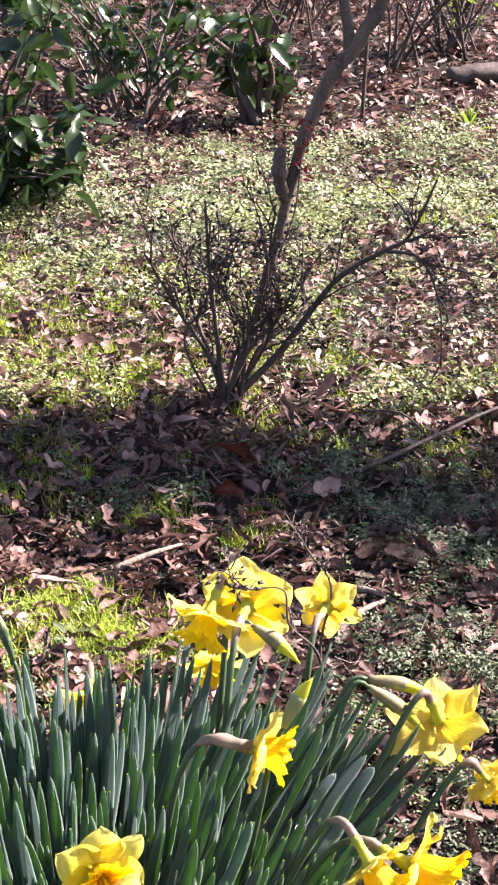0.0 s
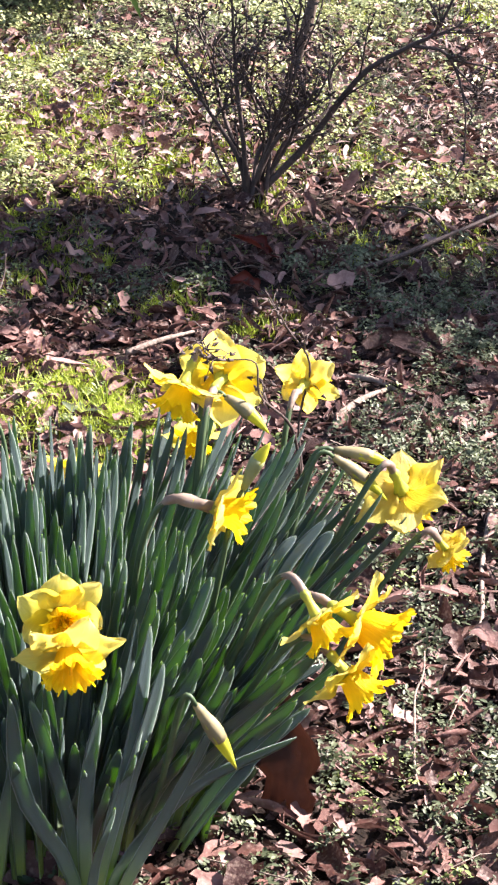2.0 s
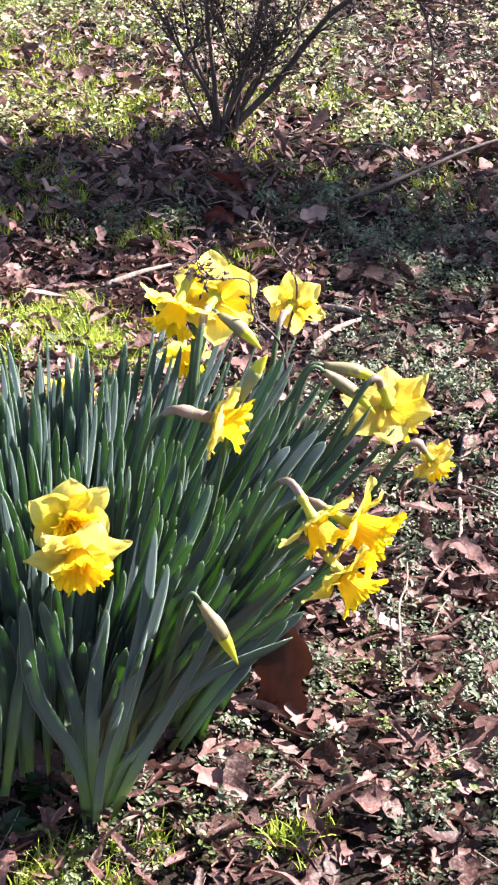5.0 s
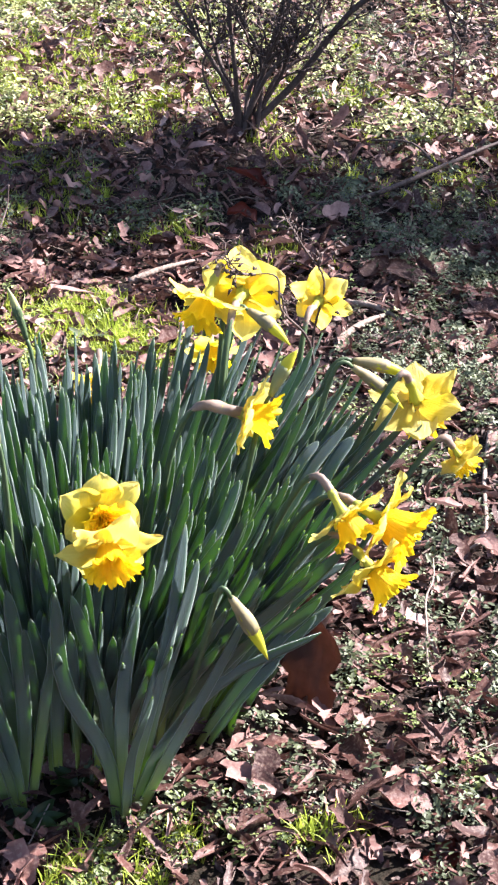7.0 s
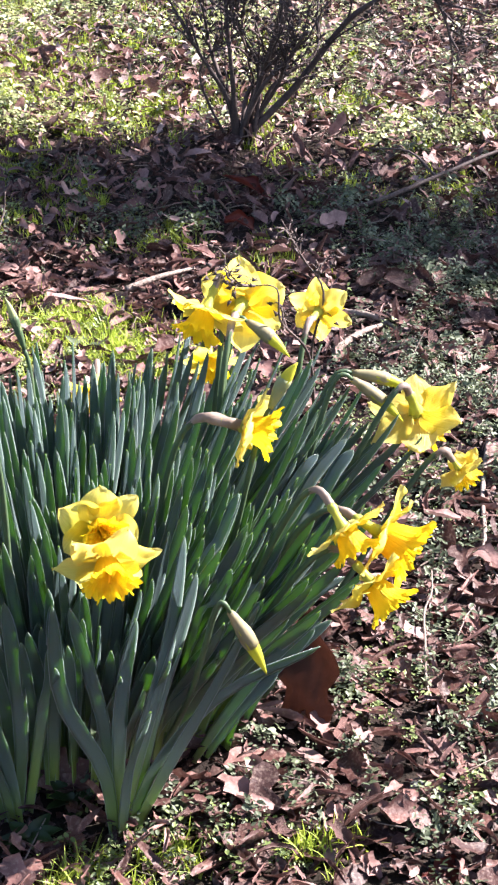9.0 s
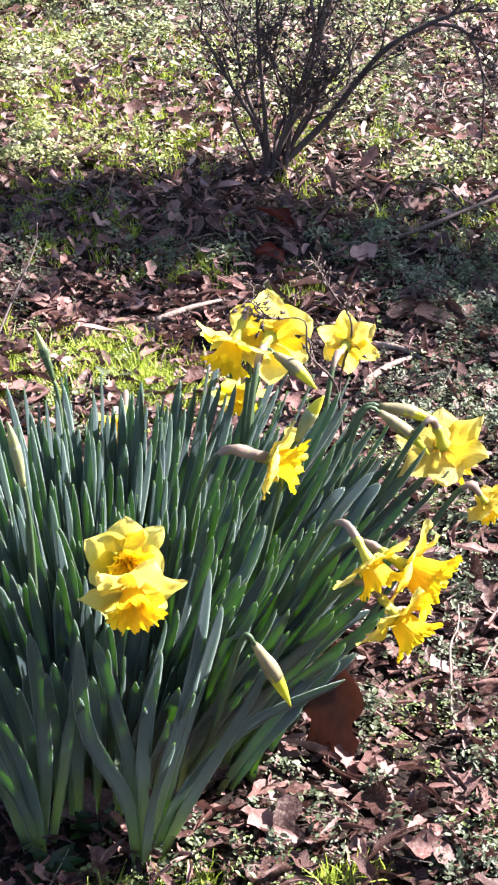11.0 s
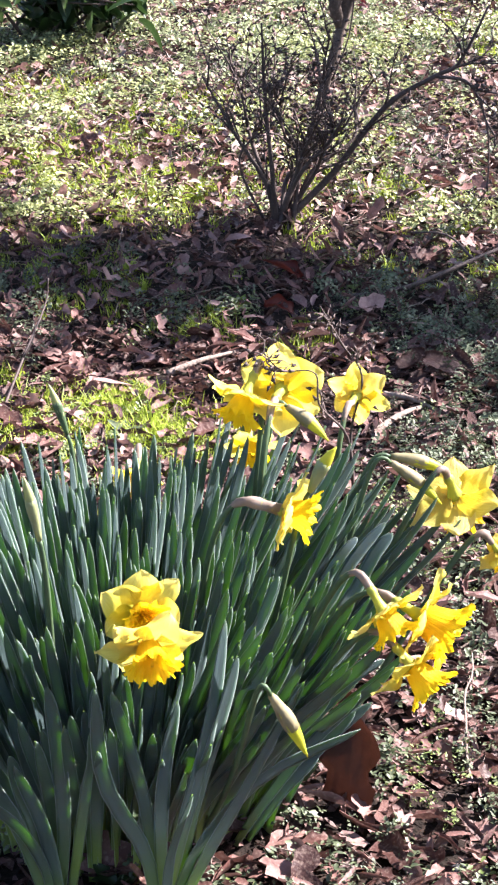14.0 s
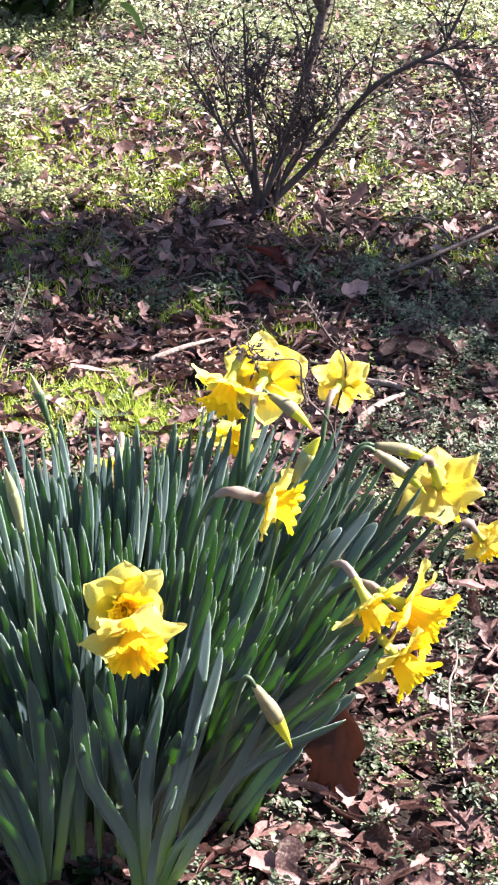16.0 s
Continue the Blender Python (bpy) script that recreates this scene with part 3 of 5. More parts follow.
def build_rim():
    # the leaves that arch over the front foot of the clump
    sweep((0.003, -0.066, -0.005), (-0.006, -0.070, 0.084), (-0.041, -0.080, 0.172), (-0.045, -0.090, 0.273), 0.0165)
    sweep((-0.002, -0.055, -0.005), (-0.005, -0.050, 0.107), (-0.021, -0.050, 0.187), (-0.035, -0.050, 0.244), 0.0155, -1.9)
    sweep((0.006, -0.060, -0.005), (0.006, -0.060, 0.102), (0.011, -0.060, 0.177), (0.023, -0.060, 0.242), 0.0155, -1.3)
    sweep((0.008, -0.070, -0.009), (0.011, -0.075, 0.049), (0.017, -0.080, 0.099), (0.037, -0.090, 0.166), 0.013, -1.0)
    sweep((0.014, -0.050, -0.005), (0.036, -0.050, 0.127), (0.059, -0.040, 0.212), (0.074, -0.030, 0.271), 0.016, -1.2)
    sweep((-0.090, -0.045, -0.005), (-0.082, -0.050, 0.105), (-0.085, -0.055, 0.196), (-0.090, -0.060, 0.255), 0.016)
    sweep((-0.086, -0.050, -0.005), (-0.091, -0.055, 0.050), (-0.101, -0.060, 0.112), (-0.120, -0.075, 0.181), 0.0165, -1.9)
    sweep((-0.092, -0.048, -0.005), (-0.100, -0.060, 0.060), (-0.118, -0.080, 0.120), (-0.150, -0.095, 0.165), 0.015, -1.9)
    sweep((0.009, -0.060, -0.010), (0.038, -0.050, 0.075), (0.099, -0.020, 0.137), (0.187, 0.020, 0.161), 0.016, -1.1)
    sweep((0.012, -0.060, -0.010), (0.049, -0.050, 0.075), (0.079, -0.040, 0.133), (0.129, -0.020, 0.233), 0.0165, -1.1)
    sweep((-0.065, 0.020, -0.005), (-0.060, 0.010, 0.092), (-0.049, 0.000, 0.170), (-0.023, -0.010, 0.245), 0.016, -1.3)
    sweep((-0.082, -0.040, -0.005), (-0.064, -0.040, 0.117), (-0.055, -0.040, 0.161), (-0.055, -0.045, 0.198), 0.014)
    sweep((0.104, 0.080, -0.005), (0.115, 0.080, 0.064), (0.152, 0.090, 0.138), (0.182, 0.100, 0.210), 0.016, -1.0)
    sweep((0.004, -0.060, -0.007), (0.026, -0.055, 0.105), (0.049, -0.045, 0.204), (0.063, -0.020, 0.302), 0.016, -1.3)
    sweep((-0.092, -0.05, -0.005), (-0.107, -0.055, 0.095), (-0.119, -0.065, 0.15), (-0.124, -0.075, 0.192), 0.0165, -1.2)
    sweep((-0.098, -0.05, -0.005), (-0.119, -0.06, 0.093), (-0.135, -0.075, 0.148), (-0.155, -0.09, 0.201), 0.0160, -1.3)
    sweep((-0.061, -0.02, -0.005), (-0.061, -0.02, 0.083), (-0.06, -0.02, 0.147), (-0.064, -0.02, 0.203), 0.0150, -1.6)


def flank(width, *points):
    """A broad leaf of the sunny flank."""
    strap_leaf(points[0], points[-1], 0.84 * width, 0, -2.3, clump, curve([Vector(p) - CLUMP for p in points], 40), 0.3)


def build_flank():
    flank(0.0125, (0.069, 0.03, 0.011), (0.099, 0.035, 0.064), (0.146, 0.05, 0.127), (0.193, 0.07, 0.166))
    flank(0.0155, (0.103, 0.05, 0.016), (0.115, 0.052, 0.065), (0.152, 0.06, 0.113), (0.184, 0.07, 0.146))
    flank(0.0125, (0.06, 0.065, -0.004), (0.109, 0.05, 0.099), (0.146, 0.06, 0.146), (0.182, 0.07, 0.185), (0.21, 0.08, 0.199))
    flank(0.0115, (0.048, 0.055, -0.004), (0.088, 0.03, 0.146), (0.119, 0.04, 0.165), (0.145, 0.045, 0.181), (0.163, 0.05, 0.191))
    flank(0.0130, (0.065, 0.07, -0.004), (0.119, 0.06, 0.145), (0.15, 0.07, 0.184), (0.177, 0.09, 0.21), (0.197, 0.1, 0.239))
    flank(0.0145, (0.076, 0.09, -0.004), (0.139, 0.1, 0.209), (0.16, 0.11, 0.247), (0.181, 0.13, 0.28), (0.21, 0.15, 0.309))
    flank(0.0120, (0.074, 0.09, -0.004), (0.134, 0.1, 0.228), (0.154, 0.12, 0.26), (0.17, 0.13, 0.285), (0.183, 0.14, 0.297))
    flank(0.0160, (0.085, 0.09, -0.004), (0.155, 0.1, 0.209), (0.182, 0.12, 0.248), (0.202, 0.14, 0.281), (0.217, 0.15, 0.297))
    flank(0.0120, (0.04, 0.04, -0.004), (0.073, 0.0, 0.198), (0.09, 0.0, 0.222), (0.1, 0.0, 0.241), (0.104, 0.0, 0.256))
    flank(0.0105, (0.054, 0.05, -0.004), (0.098, 0.02, 0.153), (0.114, 0.02, 0.179), (0.124, 0.02, 0.198), (0.13, 0.02, 0.208))
    flank(0.0120, (0.059, 0.065, -0.004), (0.108, 0.05, 0.177), (0.129, 0.06, 0.203), (0.142, 0.07, 0.215), (0.148, 0.08, 0.225))
    flank(0.0120, (0.039, 0.065, -0.004), (0.071, 0.05, 0.208), (0.091, 0.06, 0.245), (0.101, 0.07, 0.27), (0.109, 0.08, 0.288))


def build_sunny_foot():
    # short broad leaves at the foot of the sunny flank
    flank(0.0165, (0.072, 0.040, -0.004), (0.092, 0.040, 0.035), (0.118, 0.045, 0.075), (0.150, 0.055, 0.105))
    flank(0.0155, (0.082, 0.050, -0.004), (0.100, 0.050, 0.045), (0.125, 0.055, 0.085), (0.165, 0.065, 0.125))
    flank(0.0145, (0.098, 0.062, -0.004), (0.106, 0.060, 0.035), (0.118, 0.062, 0.065), (0.135, 0.066, 0.090))
    flank(0.0160, (0.090, 0.058, -0.004), (0.115, 0.058, 0.060), (0.150, 0.065, 0.110), (0.200, 0.080, 0.150))
    flank(0.0155, (0.105, 0.075, -0.004), (0.125, 0.075, 0.050), (0.150, 0.080, 0.100), (0.190, 0.090, 0.140))


build_rim()
build_flank()
build_sunny_foot()
build_clump()


def mark(bm, across):
    """UVs of a skinned sheet: u across each row, v along the rows."""
    uv = bm.loops.layers.uv.verify()
    rows = len(bm.verts) // across - 1
    bm.verts.index_update()
    for f in bm.faces:
        for loop in f.loops:
            k = loop.vert.index
            loop[uv].uv = ((k % across) / (across - 1), (k // across) / rows)


def flower(center, facing, foot, spin_deg=0.0, size=1.0, flare=0.0, droop=0.25, label="", arch=0.05, seed=0, wide=1.0, paper=0.013, cup=1.0, layers=1):
    """A trumpet daffodil: six petals round a frilled trumpet, on a hooked stem with a papery spathe."""
    r = random.Random(seed + 100)
    center, facing, foot = Vector(center), Vector(facing).normalized(), Vector(foot)
    foot.z = float(ground_z(foot.x, foot.y)) - 0.003
    root = thing("daffodil", foot, label or "yellow trumpet daffodil in bloom on a green stem", "daffodil", "daffodils of the clump")
    turn = facing.to_track_quat("Z", "Y").to_matrix().to_4x4() @ Matrix.Rotation(radians(spin_deg), 4, "Z")
    m = Matrix.Translation(center - foot) @ turn @ Matrix.Scale(size, 4)
    # petals: three outer ones behind three inner ones
    for k in range(6):
        a, outer = k * math.pi / 3 + r.uniform(-0.10, 0.10), k % 2 == 0
        bm, rows, tilt, twist = bmesh.new(), [], flare + r.uniform(-0.16, 0.20), r.uniform(-0.30, 0.30)
        length, half, wave = r.uniform(0.041, 0.048), wide * r.uniform(0.0170, 0.0200), r.uniform(0, 6)
        for i in range(15):
            v = i / 14
            w = half * (math.sin(math.pi * v**0.80) ** 0.72 if v < 1 else 0) + 0.0042 * (1 - v) ** 2
            row = []
            for u in (-1, -0.7, -0.4, -0.12, 0.12, 0.4, 0.7, 1):
                x, y = 0.006 + length * v * math.cos(tilt * v), u * w
                z = math.sin(tilt) * length * v - droop * 0.016 * v * v + 0.15 * abs(u) ** 1.5 * w + 0.0026 * math.sin(7 * v + wave) * u + 0.0012 * math.sin(11 * v + 5 * u + wave) - (0.0014 if outer else 0)
                ct, st = math.cos(twist * v), math.sin(twist * v)
                y, z = y * ct, z + y * st
                row.append(m @ Vector((x * math.cos(a) - y * math.sin(a), x * math.sin(a) + y * math.cos(a), z)))
            rows.append(row)
        sheet(bm, rows)
        mark(bm, 8)
        part("petal", bm, M_PETAL, root)
    # trumpet with a frilled, lobed rim
    bm, sides, uvs = bmesh.new(), 108, {}
    uv = bm.loops.layers.uv.verify()
    for layer in range(layers):
        rows, grow, reach = [], cup * 0.72**layer, 0.030 * cup * 0.86**layer
        jag = [r.uniform(-1, 1) for _ in range(sides)]
        for i in range(13):
            v = i / 12
            rad = grow * (0.0090 + 0.0095 * v**0.7 + 0.0070 * max(0, (v - 0.55) / 0.45) ** 2)
            row = []
            for j in range(sides):
                b = 2 * math.pi * j / sides
                frill = max(0, (v - 0.55) / 0.45) ** 1.8
                fold = math.sin((12 - 3 * layer) * b + 0.9 * math.sin(3 * b + seed))
                rr = rad * (1 + 0.035 * v * math.sin(6 * b + seed) + frill * ((0.085 + 0.12 * layer) * fold + 0.06 * math.sin(29 * b + seed) + 0.05 * jag[j]))
                row.append(m @ Vector((rr * math.cos(b), rr * math.sin(b), reach * v + frill * (0.0030 * math.sin(12 * b + 1.2 + seed) + 0.0016 * jag[j] - 0.0015))))
            rows.append(row)
        for i, row in enumerate(sheet(bm, rows, closed=True)):
            uvs.update({vert: (abs(2 * j / sides - 1), i / 12) for j, vert in enumerate(row)})
    for f in bm.faces:
        for loop in f.loops:
            loop[uv].uv = uvs[loop.vert]
    part("corona", bm, M_CORONA, root, "deep yellow frilled trumpet")
    # pistil and stamens
    bm = bmesh.new()
    tube(bm, [m @ Vector((0, 0, z)) for z in (0.0, 0.012, 0.024)], lambda f: 0.0011 * size + (0.0008 if f > 0.9 else 0), 5)
    part("pistil", bm, M_CORONA, root)
    # tube behind the petals, with the green ovary
    bm = bmesh.new()
    tube(bm, [m @ Vector((0, 0, z)) for z in (0.001, -0.006, -0.013, -0.019, -0.025, -0.031)], lambda f: size * (0.0085, 0.0062, 0.0047, 0.0044, 0.0058, 0.0034)[round(f * 5)], 9)
    part("tube", bm, M_TUBE, root)
    # stem
    neck, back = m @ Vector((0, 0, -0.030)), -(turn @ Vector((0, 0, 1)))
    bm = bmesh.new()
    line = bezier(neck, neck + back * arch + Vector((0, 0, 0.012)), Vector((neck.x * 0.75 + back.x * arch, neck.y * 0.75 + back.y * arch, neck.z * 0.62)), Vector((0, 0, 0)), 22)
    tube(bm, line, lambda f: 0.0021 + 0.0010 * min(1, f * 4), 7)
    part("stem", bm, M_STEM, root)
    # papery spathe round the neck
    bm = bmesh.new()
    wrap = line[5:0:-1] + [neck, neck + (turn @ Vector((0, 0, 0.010 * size))), neck + (turn @ Vector((0, 0, paper * size)))]
    tube(bm, wrap, lambda f: 0.0026 + 0.0021 * math.sin(math.pi * f**1.4) * (1 - 0.3 * f) + (0.0034 * f * f if paper > 0.02 else -0.0004 * f), 9, 0.45, r)
    part("spathe", bm, M_SPATHE, root, "brown papery spathe")
    return root


def bud(start, tip, foot, radius=0.0075, label="", material=None, seed=0, wrap=None):
    """An unopened bud: a spindle in its sheath, nodding from a stem."""
    start, tip, foot = Vector(start), Vector(tip), Vector(foot)
    foot.z = float(ground_z(foot.x, foot.y)) - 0.003
    root = thing("daffodil_bud", foot, label, "flower bud", "buds of the clump")
    a, b = start - foot, tip - foot
    bm = bmesh.new()
    line = [a.lerp(b, f) + Vector((0, 0, 0.004 * math.sin(math.pi * f))) for f in (k / 12 for k in range(13))]
    tube(bm, line[2:], lambda f: radius * max(0.08, math.sin(math.pi * (0.20 + 0.80 * f)) ** 0.9), 10)
    part("bud", bm, material or M_BUD, root)
    bm = bmesh.new()
    tube(bm, line[:8], lambda f: 1.10 * radius * (0.42 + 0.58 * math.sin(math.pi * 0.5 * f)) * (1 if f < 0.99 else 0.90), 9, 0.14, random.Random(seed))
    part("sheath", bm, wrap or M_SHEATH, root, "papery sheath")
    bm = bmesh.new()
    back = (a - b).normalized()
    tube(bm, bezier(a, a + back * 0.045 + Vector((0, 0, 0.012)), Vector((a.x * 0.8, a.y * 0.8, a.z * 0.55)), Vector((0, 0, 0)), 20), lambda f: 0.0019 + 0.001 * min(1, 3 * f), 7)
    part("stem", bm, M_STEM, root)
    return root


def build_flowers():
    whole = "yellow trumpet daffodil in full bloom"
    flower((-0.010, -0.030, 0.317), (0.34, -0.93, -0.06), (-0.02, 0.03, 0), 32, 0.78, 0.16, cup=1.05, layers=5, label="pale-petalled yellow daffodil above another bloom", seed=1, wide=1.35, arch=0.02)
    flower((-0.002, -0.050, 0.294), (0.20, -0.88, -0.44), (0.0, 0.02, 0), 8, 0.93, -0.02, label="nodding yellow daffodil with a golden frilled trumpet", seed=2, wide=0.95, cup=0.98, layers=2)
    flower((0.202, 0.000, 0.300), (0.50, -0.45, -0.72), (0.06, 0.10, 0), 8, 0.86, 0.12, label=whole + " at the edge of the clump", seed=3, wide=0.75)
    flower((0.237, 0.020, 0.284), (0.84, -0.36, -0.34), (0.07, 0.12, 0), 20, 0.98, 0.15, label=whole + " at the edge of the clump", seed=4, wide=0.9, cup=1.25, layers=2)
    flower((0.229, -0.020, 0.256), (0.66, -0.46, -0.58), (0.06, 0.08, 0), 34, 0.86, 0.0, label="nodding yellow daffodil hanging lowest over the litter", seed=5, wide=0.85, cup=1.1)
    flower((0.113, 0.100, 0.346), (0.97, -0.20, -0.15), (0.03, 0.13, 0), 20, 0.86, 0.30, label="yellow daffodil in profile on a brown-sheathed neck", seed=6, wide=0.9, paper=0.026, cup=1.1)
    flower((0.072, 0.282, 0.378), (-0.32, -0.62, -0.70), (0.05, 0.24, 0), 10, 0.92, 0.10, label=whole + ", among the tallest", seed=7, wide=1.1)
    flower((0.108, 0.302, 0.378), (0.20, 0.95, -0.02), (0.07, 0.25, 0), 30, 0.98, 0.10, label="tall yellow daffodil turned away, its petals glowing", seed=8, wide=1.15)
    flower((0.190, 0.420, 0.318), (0.25, 0.80, -0.05), (0.16, 0.37, 0), 22, 0.78, 0.2, label="yellow daffodil behind a bare leafy twig", seed=9, wide=0.85)
    flower((0.284, 0.240, 0.292), (0.30, 0.35, -0.85), (0.10, 0.19, 0), 50, 1.04, 0.15, label="yellow daffodil bowed outwards, seen from behind", seed=10, wide=0.86)
    flower((0.327, 0.210, 0.246), (0.55, 0.0, -0.75), (0.13, 0.12, 0), 0, 0.58, 0.1, label="small yellow daffodil low over the fallen leaves", seed=11, arch=0.03)
    flower((0.076, 0.370, 0.282), (0.1, -0.6, -0.5), (0.05, 0.33, 0), 0, 0.68, 0.1, label="yellow daffodil half hidden behind the leaves", seed=12)
    flower((-0.052, 0.420, 0.216), (0.0, -0.6, -0.5), (-0.05, 0.38, 0), 30, 0.70, 0.1, label="yellow daffodil half hidden behind the leaves", seed=13)
    bud((0.104, -0.075, 0.261), (0.137, -0.065, 0.190), (0.03, 0.04, 0), 0.0067, "yellow-green nodding daffodil bud in a papery sheath", seed=1)
    bud((0.114, 0.270, 0.373), (0.156, 0.250, 0.345), (0.06, 0.22, 0), 0.0068, "plump yellow-green daffodil bud hanging from its stem", seed=2)
    bud((0.136, 0.100, 0.366), (0.159, 0.100, 0.412), (0.05, 0.15, 0), 0.0062, "upright green daffodil bud still closed", seed=3, wrap=M_GREENBUD)
    bud((0.218, 0.240, 0.334), (0.280, 0.240, 0.316), (0.08, 0.17, 0), 0.0066, "yellow-green daffodil bud over a bowed bloom", seed=4)
    bud((0.217, 0.220, 0.337), (0.269, 0.220, 0.292), (0.09, 0.16, 0), 0.0066, "yellow-green daffodil bud over a bowed bloom", seed=5)
    bud((-0.112, 0.300, 0.323), (-0.129, 0.300, 0.380), (-0.09, 0.25, 0), 0.0045, "slender upright green daffodil bud", M_GREENBUD, seed=6, wrap=M_STEM)
    bud((-0.099, 0.000, 0.366), (-0.110, 0.000, 0.428), (-0.09, 0.05, 0), 0.005, "upright yellow-green daffodil bud on a tall stem", M_GREENBUD, seed=7, wrap=M_GREENBUD)


build_flowers()


def blade(rng, length, width, fold=0.25, bend=0.25):
    """A broad leaf, ovate, folded along its midrib, as a bmesh lying along +y."""
    bm, rows = bmesh.new(), []
    for i in range(8):
        v = i / 7
        w = 0.5 * width * math.sin(math.pi * (0.05 + 0.95 * v) ** 0.85) ** 0.8 if v < 1 else 0.0004
        rows.append([Vector((u * w, v * length, fold * abs(u) * w - bend * length * v * v + 0.02 * length * math.sin(7 * v + u))) for u in (-1, -0.5, 0, 0.5, 1)])
    sheet(bm, rows)
    return bm


# ---------------------------------------------------------------- the bare shrub and the sapling
def bush(name, base, stems, label, category, seed, material=None, twigs=5, reach=(0.05, 0.15), fine=1.0):
    """A leafless shrub: main stems with side twigs and small buds."""
    r = random.Random(seed)
    base = Vector(base)
    root = thing(name, base, label, category)
    buds = bmesh.new()
    for points, thick in stems:
        line = curve([Vector(p) - base for p in points], 5 * (len(points) - 1) + 3)
        bm = bmesh.new()
        tube(bm, line, lambda f: thick * (1 - 0.72 * f), 7, 0.25, r)
        stem = part("stem", bm, material or M_BARK, root)
        for _ in range(twigs):
            k = r.randrange(len(line) // 3, len(line))
            way = (line[k] - line[max(0, k - 2)]).normalized()
            side = Vector((r.gauss(0, 0.7), r.gauss(0, 0.6), r.uniform(-0.1, 0.9)))
            length, p = r.uniform(*reach), line[k]
            pts = [p]
            for s in range(4):
                way = (way + side * 0.35 + Vector((r.gauss(0, 0.28), r.gauss(0, 0.28), r.gauss(0.04, 0.2)))).normalized()
                pts.append(pts[-1] + way * length / 4)
            bm = bmesh.new()
            tube(bm, pts, lambda f: fine * 0.0022 * (1 - 0.7 * f), 5)
            for s in range(1, 5):
                for _ in range(2):
                    d = Vector((r.gauss(0, 1), r.gauss(0, 1), r.gauss(0.3, 0.8))).normalized()
                    q = pts[s] + d * r.uniform(0.2, 0.5) * min(0.07, length)
                    tube(buds, [pts[s], pts[s].lerp(q, 0.6) + Vector((0, 0, 0.003)), q], lambda f: fine * 0.0011 * (1 - 0.6 * f), 4)
                    e = d.orthogonal().normalized() * 0.004 * fine
                    a, b, c = (buds.verts.new(v) for v in (q - e, q + e, q + d * 0.011 * fine))
                    g = buds.verts.new(q + d * 0.004 * fine + d.cross(e) * 0.8)
                    for f in ((a, b, g), (b, c, g), (c, a, g), (b, a, c)):
                        buds.faces.new(f)
            twig = part("twig", bm, material or M_BARK, stem)
    ob = part("twig_tangle", buds, material or M_BARK, root)
    tagged(ob, "dark fine twigs with leaf buds", kind="stuff")
    return root


def build_shrub():
    r = random.Random(5)
    b = (0.09, 1.90, -0.004)
    stems = [
        ([b, (0.19, 1.90, 0.10), (0.29, 1.89, 0.24), (0.378, 1.88, 0.30), (0.42, 1.87, 0.33), (0.464, 1.86, 0.433)], 0.0076),
        ([(0.378, 1.88, 0.30), (0.44, 1.86, 0.29), (0.475, 1.84, 0.21), (0.48, 1.82, 0.10)], 0.004),
        ([b, (0.13, 1.88, 0.12), (0.165, 1.87, 0.25), (0.175, 1.86, 0.34)], 0.0062),
        ([b, (0.07, 1.88, 0.09), (0.01, 1.87, 0.19), (-0.05, 1.86, 0.30)], 0.0062),
        ([b, (0.08, 1.87, 0.12), (0.065, 1.86, 0.27), (0.058, 1.85, 0.40)], 0.0062),
    ]
    for _ in range(10):
        x, y, h = r.uniform(-0.07, 0.24), r.uniform(1.76, 2.02), r.uniform(0.16, 0.34)
        start = Vector(b) + Vector((r.gauss(0, 0.02), r.gauss(0, 0.02), 0))
        stems.append(([start, start.lerp(Vector((x, y, h)), 0.4) + Vector((r.gauss(0, 0.025), r.gauss(0, 0.02), 0.02)), start.lerp(Vector((x, y, h)), 0.75) + Vector((r.gauss(0, 0.02), r.gauss(0, 0.02), 0)), (x, y, h)], r.uniform(0.003, 0.006)))
    bush("bare_shrub", b, stems, "leafless shrub of dark tangled twigs above the litter", "shrub", 21, twigs=6, fine=1.1)


